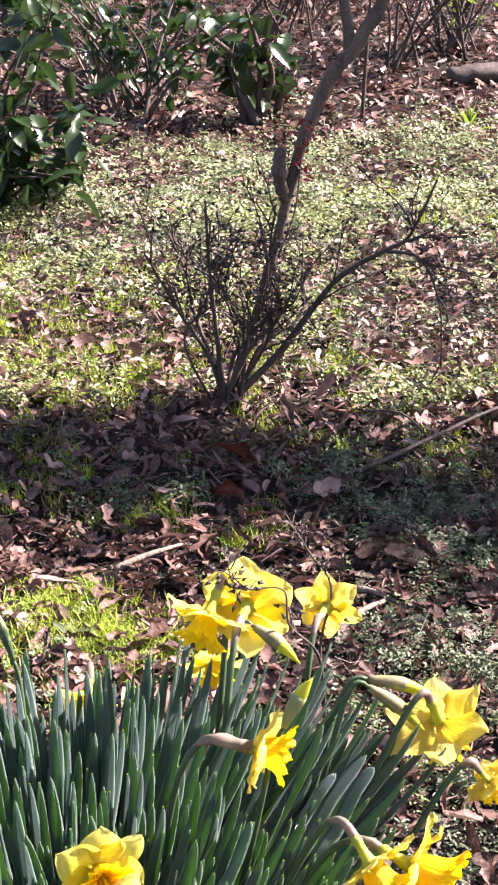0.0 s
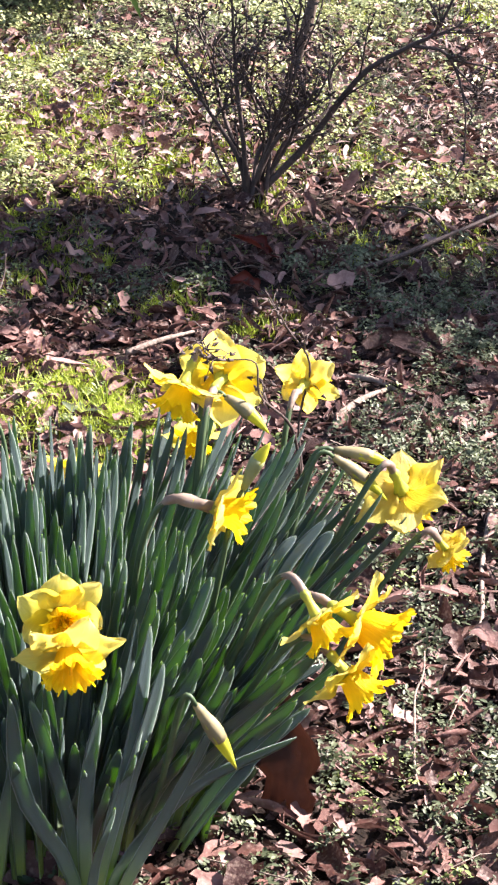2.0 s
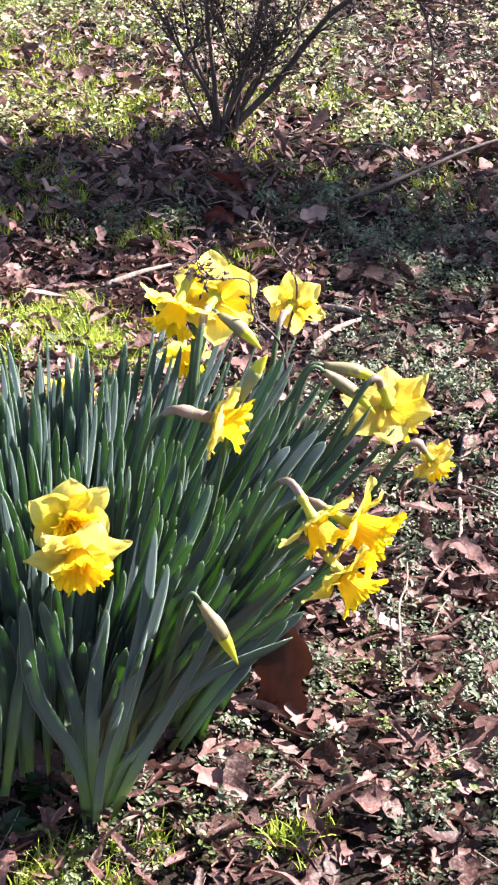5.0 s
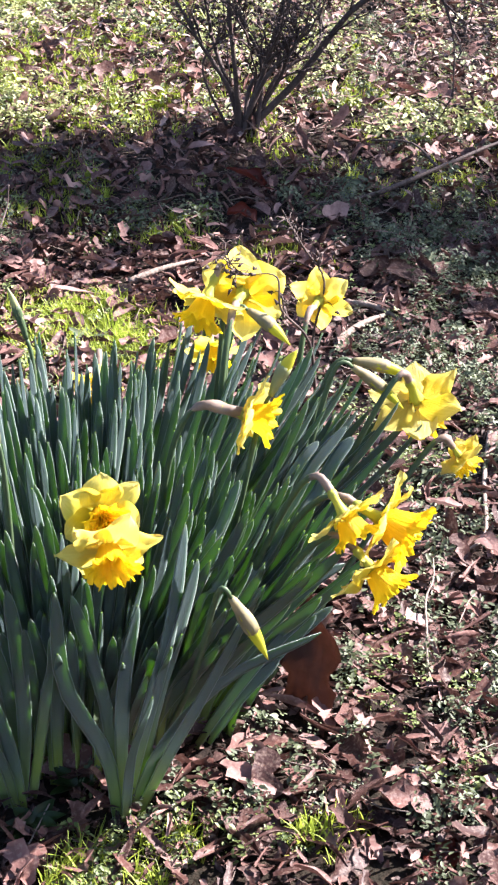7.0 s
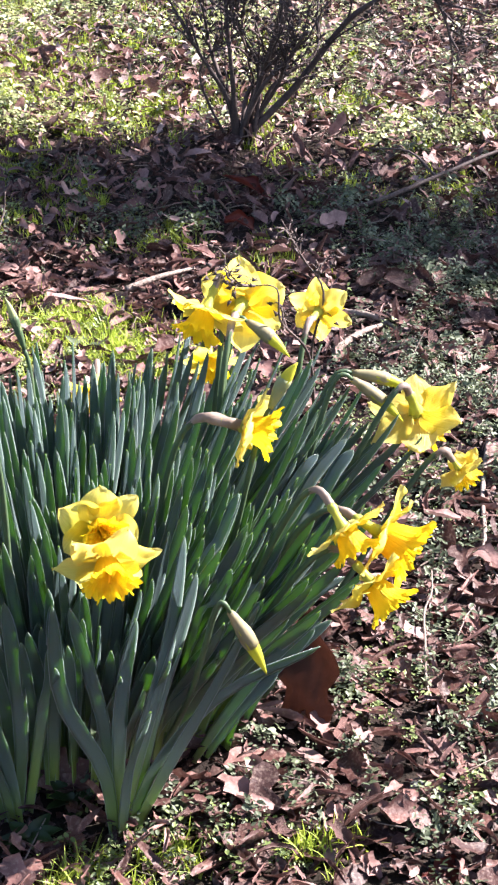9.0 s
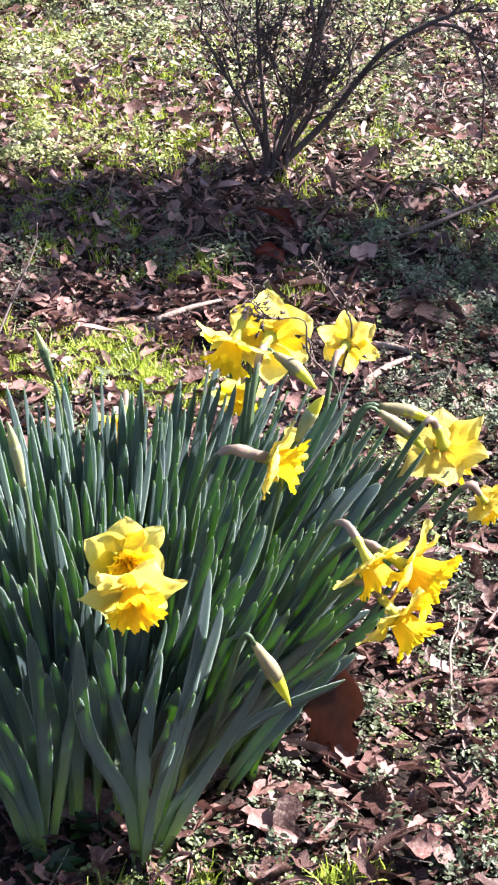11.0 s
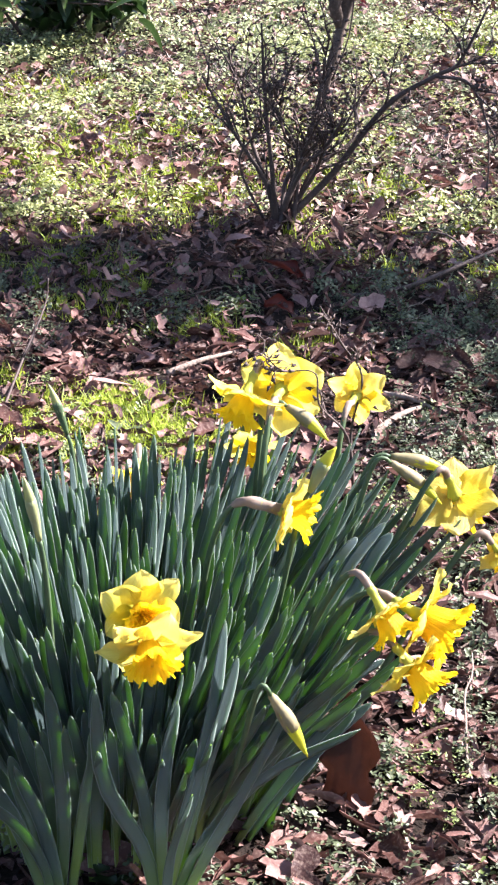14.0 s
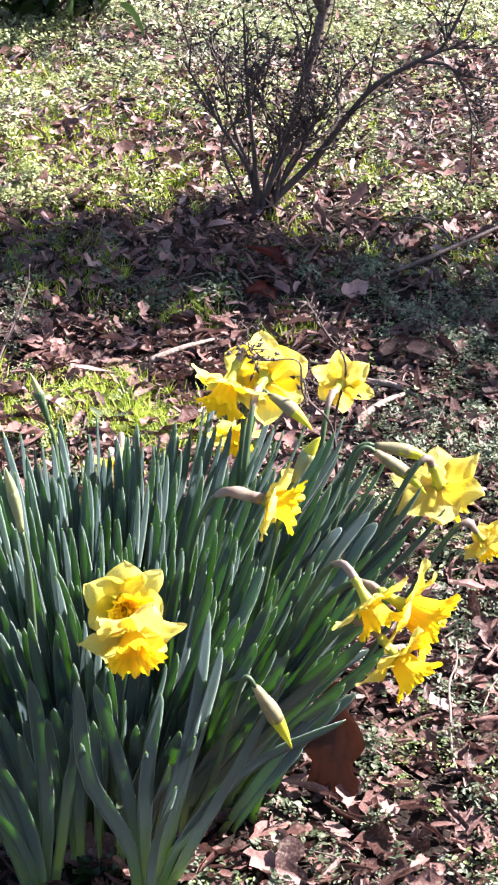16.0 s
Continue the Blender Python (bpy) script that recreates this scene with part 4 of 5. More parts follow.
def build_sapling():
    base = Vector((0.11, 1.97, -0.01))
    root = thing("sapling", base, "slender leaning sapling with rough grey-brown bark", "tree")
    bm = bmesh.new()
    line = curve([Vector(p) - base for p in ((0.094, 1.96, -0.015), (0.136, 1.95, 0.114), (0.167, 1.95, 0.222), (0.197, 1.95, 0.339), (0.226, 1.95, 0.462), (0.255, 1.95, 0.543), (0.284, 1.95, 0.603), (0.317, 1.95, 0.642), (0.341, 1.95, 0.681), (0.375, 1.955, 0.74), (0.43, 1.96, 0.92), (0.50, 1.98, 1.25), (0.52, 2.05, 1.7))], 52)
    tube(bm, line, lambda f: 0.0060 + 0.0048 * min(1, f / 0.36) ** 1.2 + 0.0022 * math.sin(f * 47) ** 2 - 0.003 * max(0, f - 0.6), 12, 0.36, random.Random(2))
    part("trunk", bm, M_TRUNK, root)
    bm = bmesh.new()
    tube(bm, curve([Vector(p) - base for p in ((0.312, 1.955, 0.635), (0.310, 1.96, 0.675), (0.301, 1.97, 0.73), (0.285, 1.98, 0.85), (0.24, 2.0, 1.1))], 14), lambda f: 0.0115 * (1 - 0.4 * f), 8, 0.12, random.Random(3))
    part("limb", bm, M_TRUNK, root)
    bm = bmesh.new()
    tube(bm, curve([Vector(p) - base for p in ((0.200, 1.945, 0.375), (0.194, 1.935, 0.40), (0.190, 1.93, 0.43), (0.191, 1.935, 0.455), (0.196, 1.94, 0.474))], 14), lambda f: (0.006 + 0.0075 * math.sin(math.pi * min(1, f ** 1.1)) ** 0.8) * (1 if f < 0.93 else 0.75), 11, 0.5, random.Random(4))
    part("snag", bm, M_TRUNK, root, "broken stub of pale splintered wood")
    return root


build_shrub()
build_sapling()


def build_red_sprig():
    b = (0.228, 1.925, 0.40)
    root = thing("red_sprig", b, "sprig of small red leaves against the sapling", "twig")
    r = random.Random(4)
    bm = bmesh.new()
    tube(bm, curve([(-0.04, -0.01, -0.12), (-0.01, 0.0, -0.04), (0.0, 0.0, 0.06), (0.01, 0.0, 0.12)], 9), lambda f: 0.002 * (1 - 0.5 * f), 5)
    part("twig", bm, M_BARK, root)
    for k in range(26):
        ob = part("leaf", blade(r, r.uniform(0.012, 0.022), 0.008, 0.3, 0.2), M_REDBUD, root)
        ob.matrix_basis = Matrix.Translation((r.gauss(0.005, 0.010), r.gauss(0, 0.008), r.uniform(0.02, 0.13))) @ Euler((r.uniform(-0.5, 1.2), r.uniform(-0.5, 0.5), r.uniform(0, 6.3))).to_matrix().to_4x4()



build_red_sprig()


# ---------------------------------------------------------------- small things on the ground
def stick(points, thick, label, forks=(), material=None, seed=0):
    """A fallen stick with its side twigs."""
    base = Vector(points[0])
    root = thing("fallen_stick", base, label, "stick")
    bm = bmesh.new()
    tube(bm, curve([Vector(p) - base for p in points], 6 * len(points)), lambda f: thick * (1 - 0.5 * f), 7, 0.3, random.Random(seed))
    part("stick", bm, material or M_TWIG, root)
    for fork in forks:
        bm = bmesh.new()
        tube(bm, curve([Vector(p) - base for p in fork], 8), lambda f: 0.6 * thick * (1 - 0.6 * f), 6, 0.3, random.Random(seed + 1))
        part("side_twig", bm, material or M_TWIG, root)
    return root


def build_sticks():
    stick([(0.204, 1.495, 0.012), (0.318, 1.536, 0.018), (0.443, 1.647, 0.03), (0.577, 1.748, 0.05), (0.75, 1.85, 0.06)], 0.0052, "long grey fallen branch lying across the litter", [[(0.443, 1.647, 0.03), (0.40, 1.72, 0.05), (0.33, 1.76, 0.04)]], M_BARK, seed=1)
    stick([(0.438, 0.741, 0.012), (0.408, 0.561, 0.02), (0.394, 0.428, 0.02), (0.36, 0.395, 0.016)], 0.0036, "pale forked twig lying on dry leaves", [[(0.394, 0.428, 0.02), (0.404, 0.374, 0.015), (0.43, 0.35, 0.01)], [(0.36, 0.395, 0.016), (0.335, 0.40, 0.02), (0.31, 0.385, 0.012)], [(0.408, 0.561, 0.02), (0.44, 0.52, 0.03), (0.47, 0.51, 0.02)]], seed=2)
    stick([(0.313, 0.140, 0.008), (0.307, 0.165, 0.016), (0.309, 0.22, 0.03), (0.312, 0.27, 0.034), (0.322, 0.30, 0.04), (0.326, 0.345, 0.038)], 0.0018, "thin grey stalk lying on the weeds", seed=3)
    stick([(-0.071, 1.166, 0.012), (-0.02, 1.20, 0.02), (0.030, 1.250, 0.014)], 0.0055, "pale dry stick among mauve leaves", seed=4)
    stick([(0.243, 0.968, 0.012), (0.28, 1.01, 0.02), (0.322, 1.058, 0.014)], 0.006, "pale dry stick beside the weeds", seed=5)
    stick([(0.26, 1.096, 0.014), (0.30, 1.07, 0.02), (0.335, 1.043, 0.014)], 0.0055, "weathered grey stick beside the weeds", seed=6)


build_sticks()


def build_leaning_twigs():
    stick([(-0.309, 1.018, 0.0), (-0.291, 1.15, 0.04), (-0.273, 1.28, 0.075), (-0.268, 1.30, 0.115)], 0.0022, "thin dark twig leaning over the grass", [[(-0.291, 1.15, 0.04), (-0.275, 1.17, 0.07), (-0.278, 1.19, 0.10)]], M_BARK, seed=8)


build_leaning_twigs()


def curled_leaf(at, size, turn, shape, label, material=None, cup=0.0):
    """A single large fallen leaf with its stalk."""
    r = random.Random(int(size * 9999))
    width, lobes, curl = shape
    pts, quads = leaf_template(r, 1.0, width, lobes, curl, 6, 12, 0.35)
    m = Euler([radians(a) for a in turn]).to_matrix()
    root = thing("fallen_leaf", at, label, "fallen leaf", "large fallen leaves")
    bm = bmesh.new()
    vs = [bm.verts.new(m @ (Vector((p[0], p[1], p[2] + cup * p[0] * p[0])) * size)) for p in pts]
    for q in quads:
        bm.faces.new([vs[i] for i in q])
    bmesh.ops.solidify(bm, geom=bm.faces[:], thickness=0.0006)
    part("blade", bm, material or M_DEAD, root)
    bm = bmesh.new()
    tube(bm, [m @ (Vector(p) * size) for p in ((0, -0.48, 0), (0.02, -0.6, 0.02), (0.06, -0.75, 0.03))], lambda f: 0.0012, 5)
    part("stalk", bm, material or M_DEAD, root)
    return root


def build_big_leaves():
    curled_leaf((0.178, 0.104, 0.072), 0.150, (74, -6, -12), (0.43, 0.27, 0.75), "large rust-brown leaf leaning against the daffodil clump", M_RUST)
    curled_leaf((0.247, 0.020, 0.022), 0.062, (10, 15, 70), (0.42, 0.0, 1.3), "pale pinkish curled leaf lying on the weeds")
    curled_leaf((0.072, -0.060, 0.016), 0.100, (4, -8, 18), (0.22, 0.0, 0.6), "long pale strip of dry leaf at the clump's foot")
    curled_leaf((-0.065, -0.123, 0.018), 0.070, (15, 20, -50), (0.40, 0.1, 1.2), "curled brown leaf in the grass at the clump's foot")
    curled_leaf((0.385, 1.20, 0.028), 0.080, (22, -12, 20), (0.4, 0.05, 1.3), "mauve dry leaf on the litter", M_MAUVE)
    curled_leaf((0.315, 1.20, 0.026), 0.080, (14, 20, -60), (0.45, 0.06, 1.0), "mauve dry leaf on the litter", M_MAUVE)
    curled_leaf((0.351, 1.165, 0.030), 0.110, (18, -14, 75), (0.42, 0.06, 1.1), "large mauve crumpled leaf on the litter", M_MAUVE)
    curled_leaf((0.12, 1.11, 0.02), 0.08, (12, 8, 40), (0.5, 0.06, 0.8), "mauve dry leaf behind the daffodils", M_MAUVE)
    curled_leaf((0.10, 1.41, 0.026), 0.085, (14, -10, 95), (0.5, 0.2, 1.2), "rust-red leaf in the shade of the shrub", M_RED)
    curled_leaf((0.10, 1.60, 0.026), 0.095, (14, 12, 60), (0.5, 0.2, 1.2), "rust-red leaf in the shade of the shrub", M_RED)
    curled_leaf((0.42, 2.128, 0.022), 0.08, (24, 10, 100), (0.5, 0.25, 0.9), "pale pink leaf catching the sun")
    curled_leaf((0.257, 2.11, 0.022), 0.07, (24, -10, 70), (0.5, 0.25, 0.9), "pale grey leaf catching the sun")
    curled_leaf((0.60, 1.80, 0.03), 0.13, (20, 14, 100), (0.5, 0.06, 0.8), "large mauve leaf beside the fallen branch", M_MAUVE)
    curled_leaf((-0.12, 0.86, 0.012), 0.045, (4, 6, 20), (0.6, 0.2, 0.9), "pale dry leaf behind the clump")
    curled_leaf((0.29, -0.06, 0.02), 0.075, (10, -14, 40), (0.5, 0.1, 0.8), "mauve dry leaf beside the weeds", M_MAUVE)
    curled_leaf((0.24, -0.085, 0.02), 0.085, (8, 12, 80), (0.46, 0.1, 0.9), "broad mauve-brown leaf curled on the litter", M_MAUVE)
    curled_leaf((0.366, 0.083, 0.024), 0.080, (14, -18, 35), (0.44, 0.05, 1.0), "pale pink crumpled leaf among the weeds", M_DEAD)
    curled_leaf((0.130, 0.012, 0.022), 0.062, (20, 10, -15), (0.50, 0.12, 0.9), "dark plum leaf beside the clump's foot", M_MAUVE)
    curled_leaf((0.165, -0.035, 0.02), 0.070, (6, -12, 5), (0.26, 0.0, 1.2), "narrow brown leaf curled on the litter", M_DEAD)
    curled_leaf((0.30, -0.13, 0.02), 0.080, (6, 10, -50), (0.40, 0.08, 0.9), "rust-red leaf in the litter", M_RED)
    curled_leaf((0.13, -0.10, 0.018), 0.07, (8, 10, -30), (0.5, 0.12, 0.8), "brown dry leaf at the clump's foot", M_MAUVE)


build_big_leaves()


def build_stone():
    bm = bmesh.new()
    bmesh.ops.create_icosphere(bm, subdivisions=3, radius=0.02)
    for v in bm.verts:
        n = noise.noise(v.co * 60) * 0.004
        v.co = Vector((v.co.x * 1.1, v.co.y * 0.7, v.co.z * 0.7)) + v.co.normalized() * n
    at = thing("stone", (0.297, 0.000, 0.010), "small slate-grey stone half sunk in leaf litter", "stone")
    part("stone_body", bm, M_STONE, at)


build_stone()


def rosette(at, count, length, width, label, category, material, seed, rise=0.5):
    """A flat rosette of leaves, each a part."""
    r = random.Random(seed)
    x, y = at
    root = thing("rosette", (x, y, float(ground_z(x, y))), label, category)
    for k in range(count):
        ob = part("leaf", blade(r, length * r.uniform(0.7, 1.15), width, 0.3, 0.2), material, root)
        ob.matrix_basis = Matrix.Translation((0, 0, 0.004 + 0.002 * (k % 4))) @ Euler((rise * r.uniform(0.3, 1.3), r.uniform(-0.2, 0.2), k * 2.4)).to_matrix().to_4x4()
    return root


def build_rosettes():
    rosette((-0.122, 0.968), 11, 0.045, 0.013, "pale grey-green star-shaped weed among grass", "weed", M_WEED, 1)
    rosette((0.032, 1.471), 18, 0.024, 0.015, "bright green weed in the shade", "weed", M_YOUNG, 2, 0.9)
    rosette((0.885, 4.48), 14, 0.10, 0.012, "tuft of bright green bulb leaves", "weed", M_YOUNG, 3, 1.2)
    rosette((-0.075, -0.085), 8, 0.030, 0.016, "dark green seedling at the clump's foot", "weed", M_GLOSSY, 4, 0.5)
    rosette((-0.04, -0.035), 8, 0.028, 0.016, "dark green seedling at the clump's foot", "weed", M_GLOSSY, 5, 0.5)
    rosette((0.062, -0.045), 9, 0.022, 0.012, "pale green seedling at the clump's foot", "weed", M_WEED, 6, 0.7)


build_rosettes()


def build_grass_patches():
    # bright grass in the sunlit patches
    xs, ys = [], []
    for x, y, spread, count in ((-0.20, 1.02, 0.07, 90), (-0.05, 0.98, 0.06, 90), (-0.13, 1.08, 0.05, 50), (-0.02, -0.150, 0.028, 26), (0.055, -0.10, 0.02, 8), (0.19, -0.10, 0.02, 9), (0.146, 1.31, 0.05, 26), (-0.04, 1.39, 0.05, 22), (-0.235, 1.98, 0.10, 60), (-0.11, 2.17, 0.08, 30), (0.15, 2.18, 0.06, 26), (-0.28, 2.5, 0.12, 60), (-0.2, 1.55, 0.1, 50), (-0.33, 1.75, 0.08, 40), (-0.35, 0.95, 0.1, 60), (-0.52, 2.85, 0.10, 90), (-0.42, 2.3, 0.10, 80), (-0.30, 2.12, 0.08, 60), (-0.05, 2.05, 0.07, 36), (0.2, 2.5, 0.08, 40), (0.33, 2.1, 0.05, 30), (-0.1, 2.7, 0.1, 50)):
        xs.append(RNG.normal(x, spread, count)), ys.append(RNG.normal(y, spread * 0.8, count))
    x, y = np.concatenate(xs), np.concatenate(ys)
    strew("grass", TUFTS, on_ground(x, y, 0.0), spin(len(x), 0.25), RNG.uniform(0.5, 1.05, len(x)), M_GRASS, ground, "bright tufts of yellow-green grass in the sun")


build_grass_patches()


def build_fresh_weeds():
    # small round-leaved weeds where the sun reaches the ground
    xs, ys = [], []
    for x, y, spread, count in ((-0.02, -0.135, 0.03, 26), (0.06, -0.085, 0.022, 16), (0.15, -0.09, 0.02, 10), (0.255, 0.12, 0.025, 10), (0.29, 0.19, 0.03, 12), (0.335, -0.03, 0.02, 8), (0.36, 0.12, 0.03, 8), (-0.10, 0.93, 0.10, 50), (-0.2, 1.05, 0.08, 40), (0.02, 1.0, 0.06, 20), (0.26, 0.72, 0.05, 24), (0.33, 0.62, 0.05, 22), (0.42, 0.85, 0.06, 24), (0.35, 1.45, 0.09, 50), (0.5, 1.5, 0.09, 40), (0.2, 1.62, 0.08, 24), (0.0, 1.45, 0.06, 14), (-0.3, 1.5, 0.08, 24), (-0.3, 2.1, 0.14, 70), (-0.05, 2.3, 0.14, 60), (0.3, 2.2, 0.12, 40), (0.5, 2.4, 0.14, 50), (-0.45, 2.5, 0.14, 50)):
        xs.append(RNG.normal(x, spread, count)), ys.append(RNG.normal(y, spread, count))
    x, y = np.concatenate(xs), np.concatenate(ys)
    strew("small_weeds", SPRIGS + FRESH, on_ground(x, y, 0.004), spin(len(x), 0.35), RNG.uniform(0.4, 0.95, len(x)), M_FRESH, ground, "clumps of small fresh green weeds in the litter")


build_fresh_weeds()


def build_dark_twig():
    # a small bare twig that rises between the tall flowers
    b = (0.195, 0.40, 0.0)
    bush("bare_twig", b, [
        ([b, (0.19, 0.41, 0.20), (0.185, 0.42, 0.273), (0.195, 0.42, 0.34), (0.172, 0.42, 0.379), (0.147, 0.42, 0.423)], 0.0021),
        ([(0.19, 0.40, 0.20), (0.178, 0.33, 0.31), (0.147, 0.27, 0.374), (0.141, 0.27, 0.410), (0.108, 0.268, 0.412)], 0.0018),
    ], "thin dark twig with tiny curled leaves among the daffodils", "twig", 8, twigs=4, reach=(0.02, 0.05), fine=0.7)


build_dark_twig()


# ---------------------------------------------------------------- the shrubs behind
def leafy_shrub(name, base, stems, leaves, span, size, label, material, seed, bare=0.004):
    """An evergreen shrub: stems from the ground and broad glossy leaves, each a part."""
    r = random.Random(seed)
    base = Vector(base)
    root = thing(name, base, label, "shrub")
    lines = []
    for _ in range(stems):
        top = Vector((r.uniform(*span[0]), r.uniform(*span[1]), r.uniform(*span[2]))) - base
        foot = Vector((r.gauss(0, 0.05), r.gauss(0, 0.05), -0.005))
        line = curve([foot, foot.lerp(top, 0.4) + Vector((r.gauss(0, 0.04), r.gauss(0, 0.04), 0.06)), top], 12)
        bm = bmesh.new()
        tube(bm, line, lambda f: bare * (1.4 - f), 6, 0.2, r)
        part("stem", bm, M_BARK, root)
        lines.append(line)
    shapes = [blade(r, size * s, size * 0.5 * s, 0.3, b) for s, b in ((1.0, 0.25), (0.8, 0.1), (1.15, 0.4), (0.9, 0.3))]
    meshes = []
    for bm in shapes:
        me = bpy.data.meshes.new("leaf")
        bm.to_mesh(me)
        bm.free()
        for p in me.polygons:
            p.use_smooth = True
        me.materials.append(material)
        meshes.append(me)
    for k in range(leaves):
        line = r.choice(lines)
        p = line[r.randrange(4, 13)] + Vector((r.gauss(0, 0.035), r.gauss(0, 0.035), r.gauss(0, 0.03)))
        ob = new("leaf", r.choice(meshes))
        ob.parent = root
        ob.matrix_basis = Matrix.Translation(p) @ Euler((r.gauss(-0.35, 0.5), r.gauss(0, 0.5), r.uniform(0, 6.3))).to_matrix().to_4x4()
    return root


def build_back():
    leafy_shrub("evergreen_shrub", (-0.55, 3.40, 0), 18, 300, ((-0.80, -0.17), (2.95, 3.5), (0.10, 0.60)), 0.08, "evergreen shrub with broad glossy dark leaves", M_GLOSSY, 1)
    leafy_shrub("evergreen_shrub", (0.19, 4.62, 0), 7, 80, ((0.02, 0.34), (4.3, 4.7), (0.22, 0.55)), 0.085, "evergreen shrub with broad leaves on dark stems", M_GLOSSY, 2, 0.012)
    leafy_shrub("evergreen_shrub", (-0.15, 5.6, 0), 7, 60, ((-0.5, 0.3), (5.2, 6.0), (0.10, 0.7)), 0.08, "evergreen shrub in the shade of the trees", M_GLOSSY, 3, 0.006)
    leafy_shrub("evergreen_shrub", (-0.20, 4.75, 0), 14, 220, ((-0.65, 0.15), (4.5, 5.2), (0.12, 0.60)), 0.06, "evergreen shrub of small glossy leaves", M_GLOSSY, 7, 0.005)
    leafy_shrub("young_shrub", (1.05, 6.1, 0), 9, 130, ((0.75, 1.5), (5.8, 6.6), (0.25, 1.0)), 0.05, "upright shrub with fresh yellow-green leaves", M_YOUNG, 4, 0.010)
    leafy_shrub("evergreen_shrub", (-0.75, 5.0, 0), 12, 160, ((-1.3, -0.3), (4.7, 5.6), (0.15, 0.9)), 0.09, "evergreen shrub in the shade of the trees", M_GLOSSY, 6, 0.006)
    r = random.Random(31)
    for x, y, n, w, h in ((-0.30, 5.0, 12, 0.6, 0.5), (0.75, 5.7, 9, 0.4, 0.6), (-0.35, 5.3, 9, 0.5, 0.6), (0.5, 7.2, 10, 0.9, 0.7), (0.35, 6.4, 9, 0.5, 0.8), (1.0, 6.0, 8, 0.4, 0.9), (-0.8, 6.6, 9, 0.6, 0.9), (0.9, 8.0, 9, 0.8, 0.9), (0.0, 8.2, 9, 0.9, 0.9)):
        b = Vector((x, y, -0.005))
        stems = []
        for _ in range(n):
            top = b + Vector((r.uniform(-w, w), r.uniform(-0.4, 0.3), r.uniform(0.3, 1.0) * h))
            stems.append(([b + Vector((r.gauss(0, 0.06), r.gauss(0, 0.06), 0)), b.lerp(top, 0.45) + Vector((r.gauss(0, 0.06), 0, 0.08)), top], r.uniform(0.004, 0.009)))
        bush("bare_thicket", b, stems, "tangle of bare brown and grey stems behind the bed", "shrub", 40 + int(10 * y), M_TWIG if r.random() < 0.25 else M_BARK, twigs=5)
    b = (0.55, 4.62, -0.005)
    bush("bare_sapling", b, [([b, (0.56, 4.63, 0.2), (0.575, 4.64, 0.5), (0.59, 4.65, 0.9)], 0.008)], "thin upright bare sapling", "shrub", 60, twigs=3)
    # a log
    root = thing("fallen_log", (1.06, 5.38, 0.02), "dark rotting log among dry leaves", "log")
    bm = bmesh.new()
    tube(bm, curve([(-0.13, -0.02, 0.0), (-0.02, 0.0, 0.02), (0.1, 0.04, 0.02), (0.24, 0.08, 0.0)], 18), lambda f: 0.042 * (1 - 0.3 * f), 12, 0.22, random.Random(9))
    part("log", bm, M_BARK, root)


build_back()


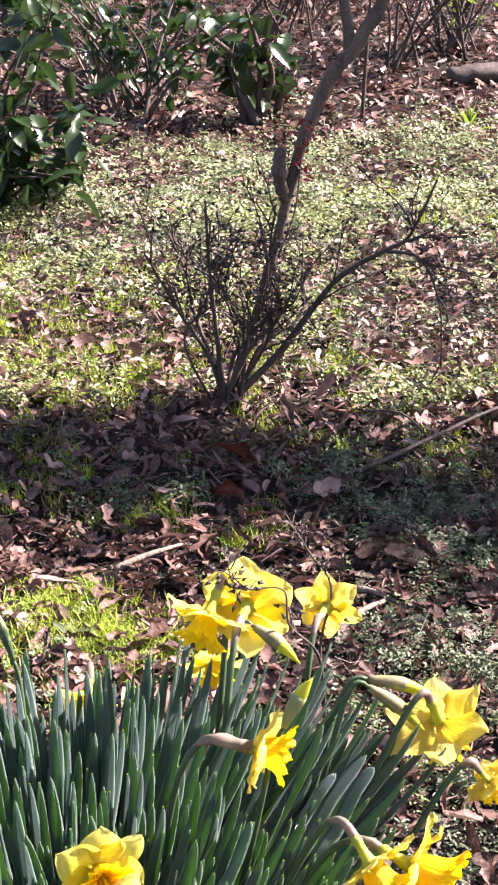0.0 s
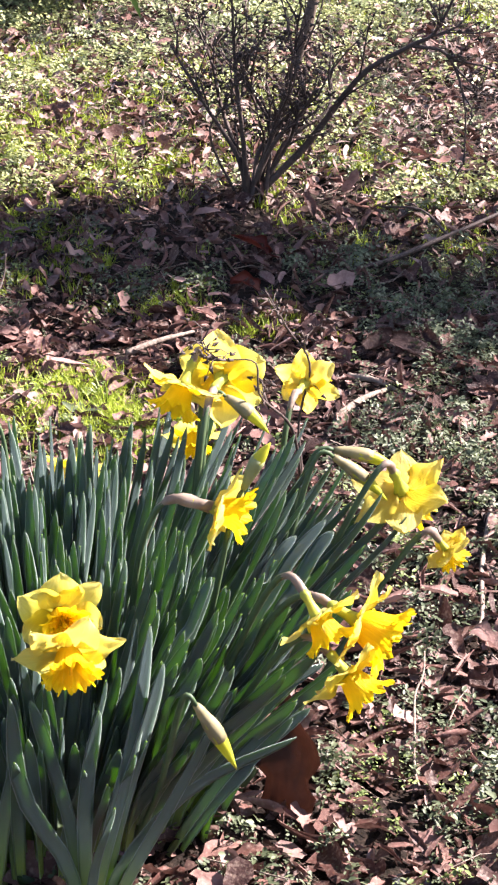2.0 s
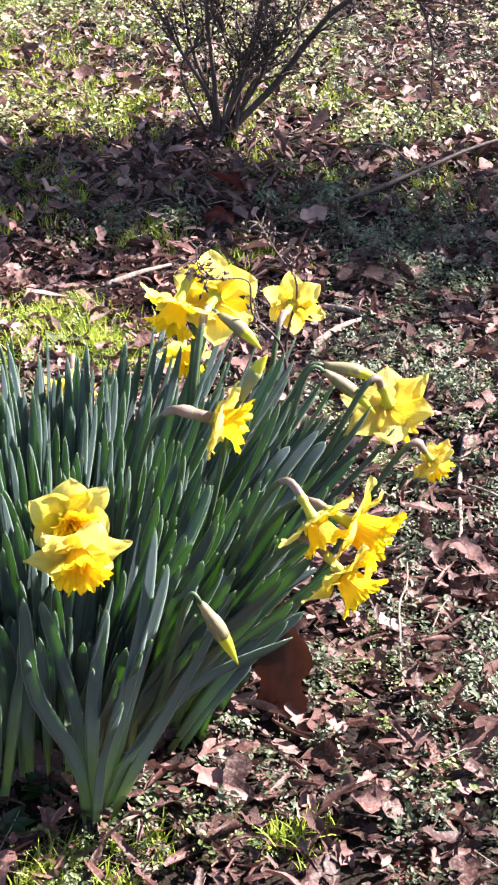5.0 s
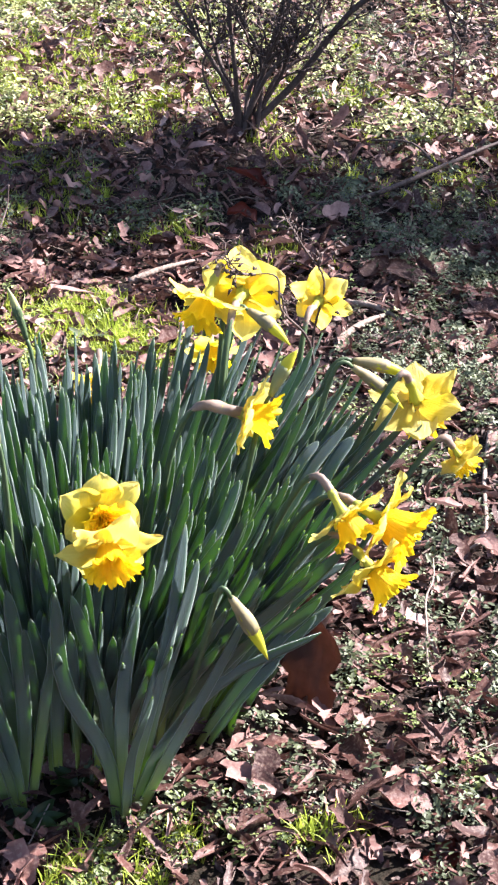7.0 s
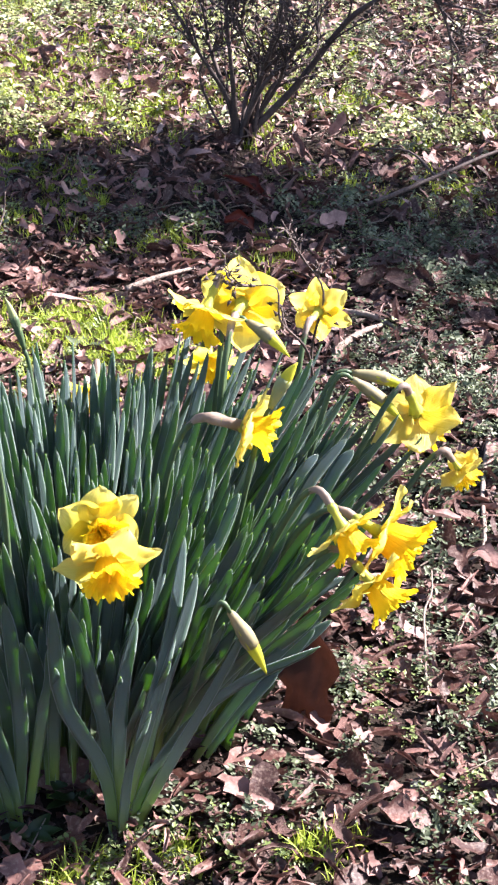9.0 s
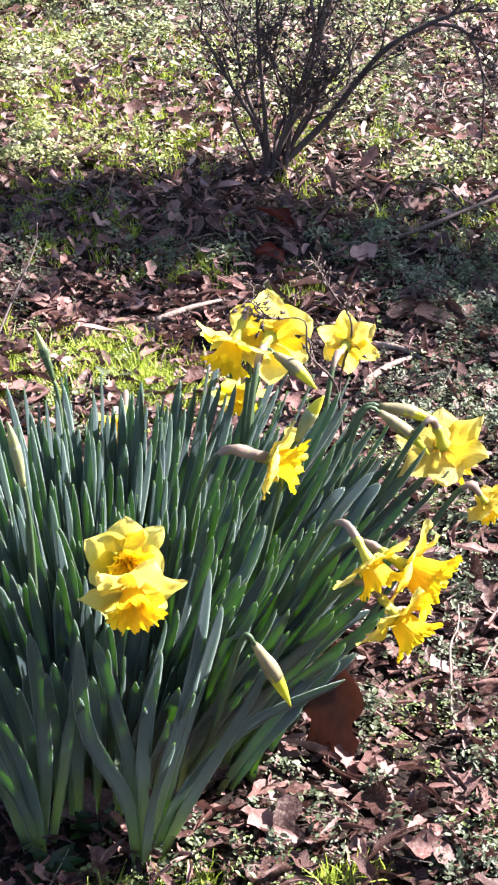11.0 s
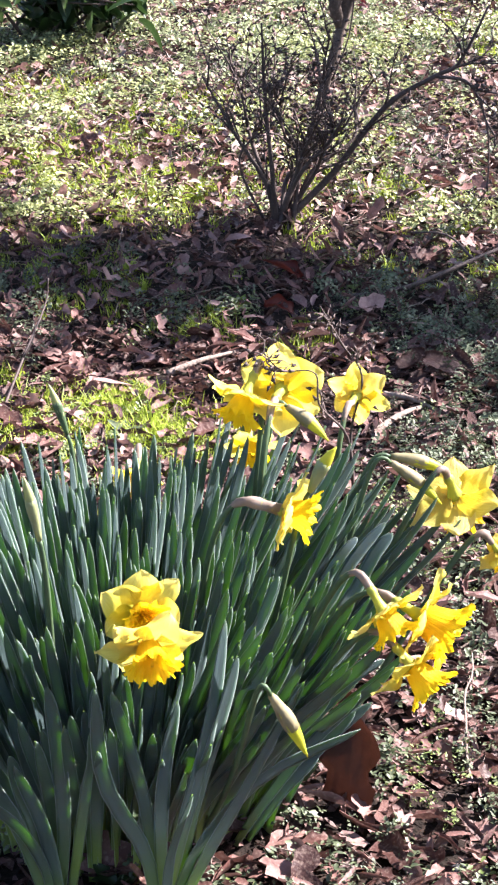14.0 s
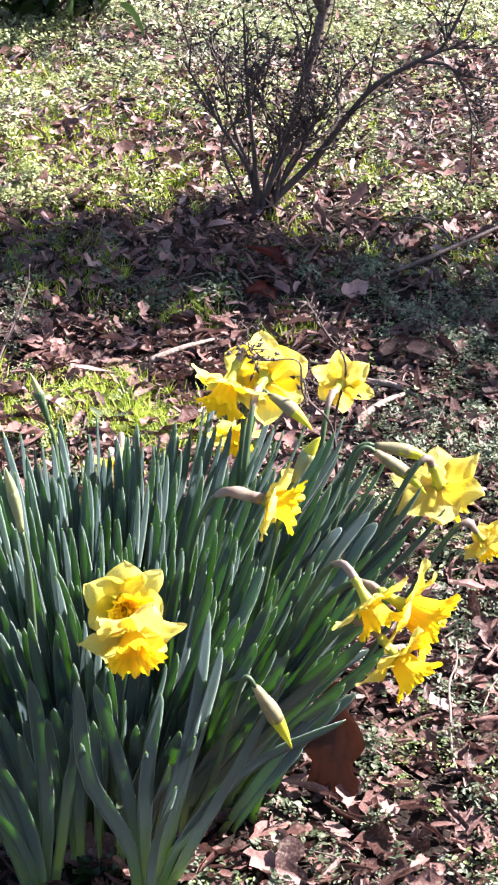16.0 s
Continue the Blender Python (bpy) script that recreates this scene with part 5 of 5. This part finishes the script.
def build_tree():
    # unseen tree added beside the bed; its low limb shades ground before the shrub
    root = thing("unseen_tree", (-2.9, 4.9, 0), "unseen bare tree, added for the shade of its long low limb over the bed", "tree")
    base = Vector((-2.9, 4.9, 0))
    bm = bmesh.new()
    tube(bm, curve([Vector(p) - base for p in ((-2.9, 4.9, -0.05), (-2.85, 4.9, 1.6), (-2.8, 4.85, 3.2), (-2.9, 5.0, 6.5))], 24), lambda f: 0.24 * (1 - 0.5 * f) + 0.08 * max(0, 0.1 - f) * 10, 14, 0.15, random.Random(1))
    part("trunk", bm, M_TRUNK, root)
    run = Vector((sun_way.x, sun_way.y, 0)) / sun_way.z * 3.0 + Vector((0, 0, 3.0))
    line = curve([Vector((-2.82, 4.86, 2.6)) - base] + [Vector(p) + run - base for p in ((-1.6, 1.75, 0.0), (-0.3, 1.63, 0.0), (0.1, 1.57, 0.0), (0.45, 1.36, 0.0), (1.6, 1.1, 0.1), (2.6, 0.9, 0.3))], 44)
    bm = bmesh.new()
    tube(bm, line, lambda f: 0.135 - 0.05 * f if f < 0.75 else max(0.03, 0.11 * (1 - 3.0 * (f - 0.75))), 12, 0.6, random.Random(2))
    limb = part("limb", bm, M_TRUNK, root)
    r = random.Random(12)
    for k in range(170):
        p = line[r.randrange(6, 44)]
        pts, way = [p], Vector((r.gauss(0, 0.6), r.gauss(0, 0.8), r.gauss(0.1, 0.5))).normalized()
        for s in range(5):
            way = (way + Vector((r.gauss(0, 0.3), r.gauss(0, 0.3), r.gauss(0, 0.25)))).normalized()
            pts.append(pts[-1] + way * r.uniform(0.04, 0.12))
        bm = bmesh.new()
        tube(bm, pts, lambda f: 0.022 * (1 - 0.6 * f), 5)
        part("branch", bm, M_TRUNK, limb)


build_tree()

# ---------------------------------------------------------------- the nearest fallen leaves, one by one
def build_near_leaves():
    meshes = []
    for pts, quads in LEAVES:
        me = bpy.data.meshes.new("dry_leaf")
        me.from_pydata(pts.tolist(), [], quads.tolist())
        for p in me.polygons:
            p.use_smooth = True
        me.materials.append(M_DEAD)
        meshes.append(me)
    r = random.Random(77)
    made = 0
    while made < 290:
        x, y = r.uniform(-0.35, 0.55), r.uniform(-0.30, 1.25)
        if ((x - CLUMP.x) / 0.15) ** 2 + ((y - CLUMP.y) / 0.16) ** 2 < 1:
            continue
        ob = new("dry_leaf", meshes[made % len(meshes)])
        ob.parent = ground
        s = 0.026 + 0.055 * r.random() ** 1.8
        ob.matrix_basis = Matrix.LocRotScale((x, y, float(ground_z(x, y)) + r.uniform(0.008, 0.022)), Euler((r.gauss(0, 0.34), r.gauss(0, 0.34), r.uniform(0, 6.3))), Vector((s * r.uniform(0.7, 1.0), s, s)))
        made += 1


build_near_leaves()
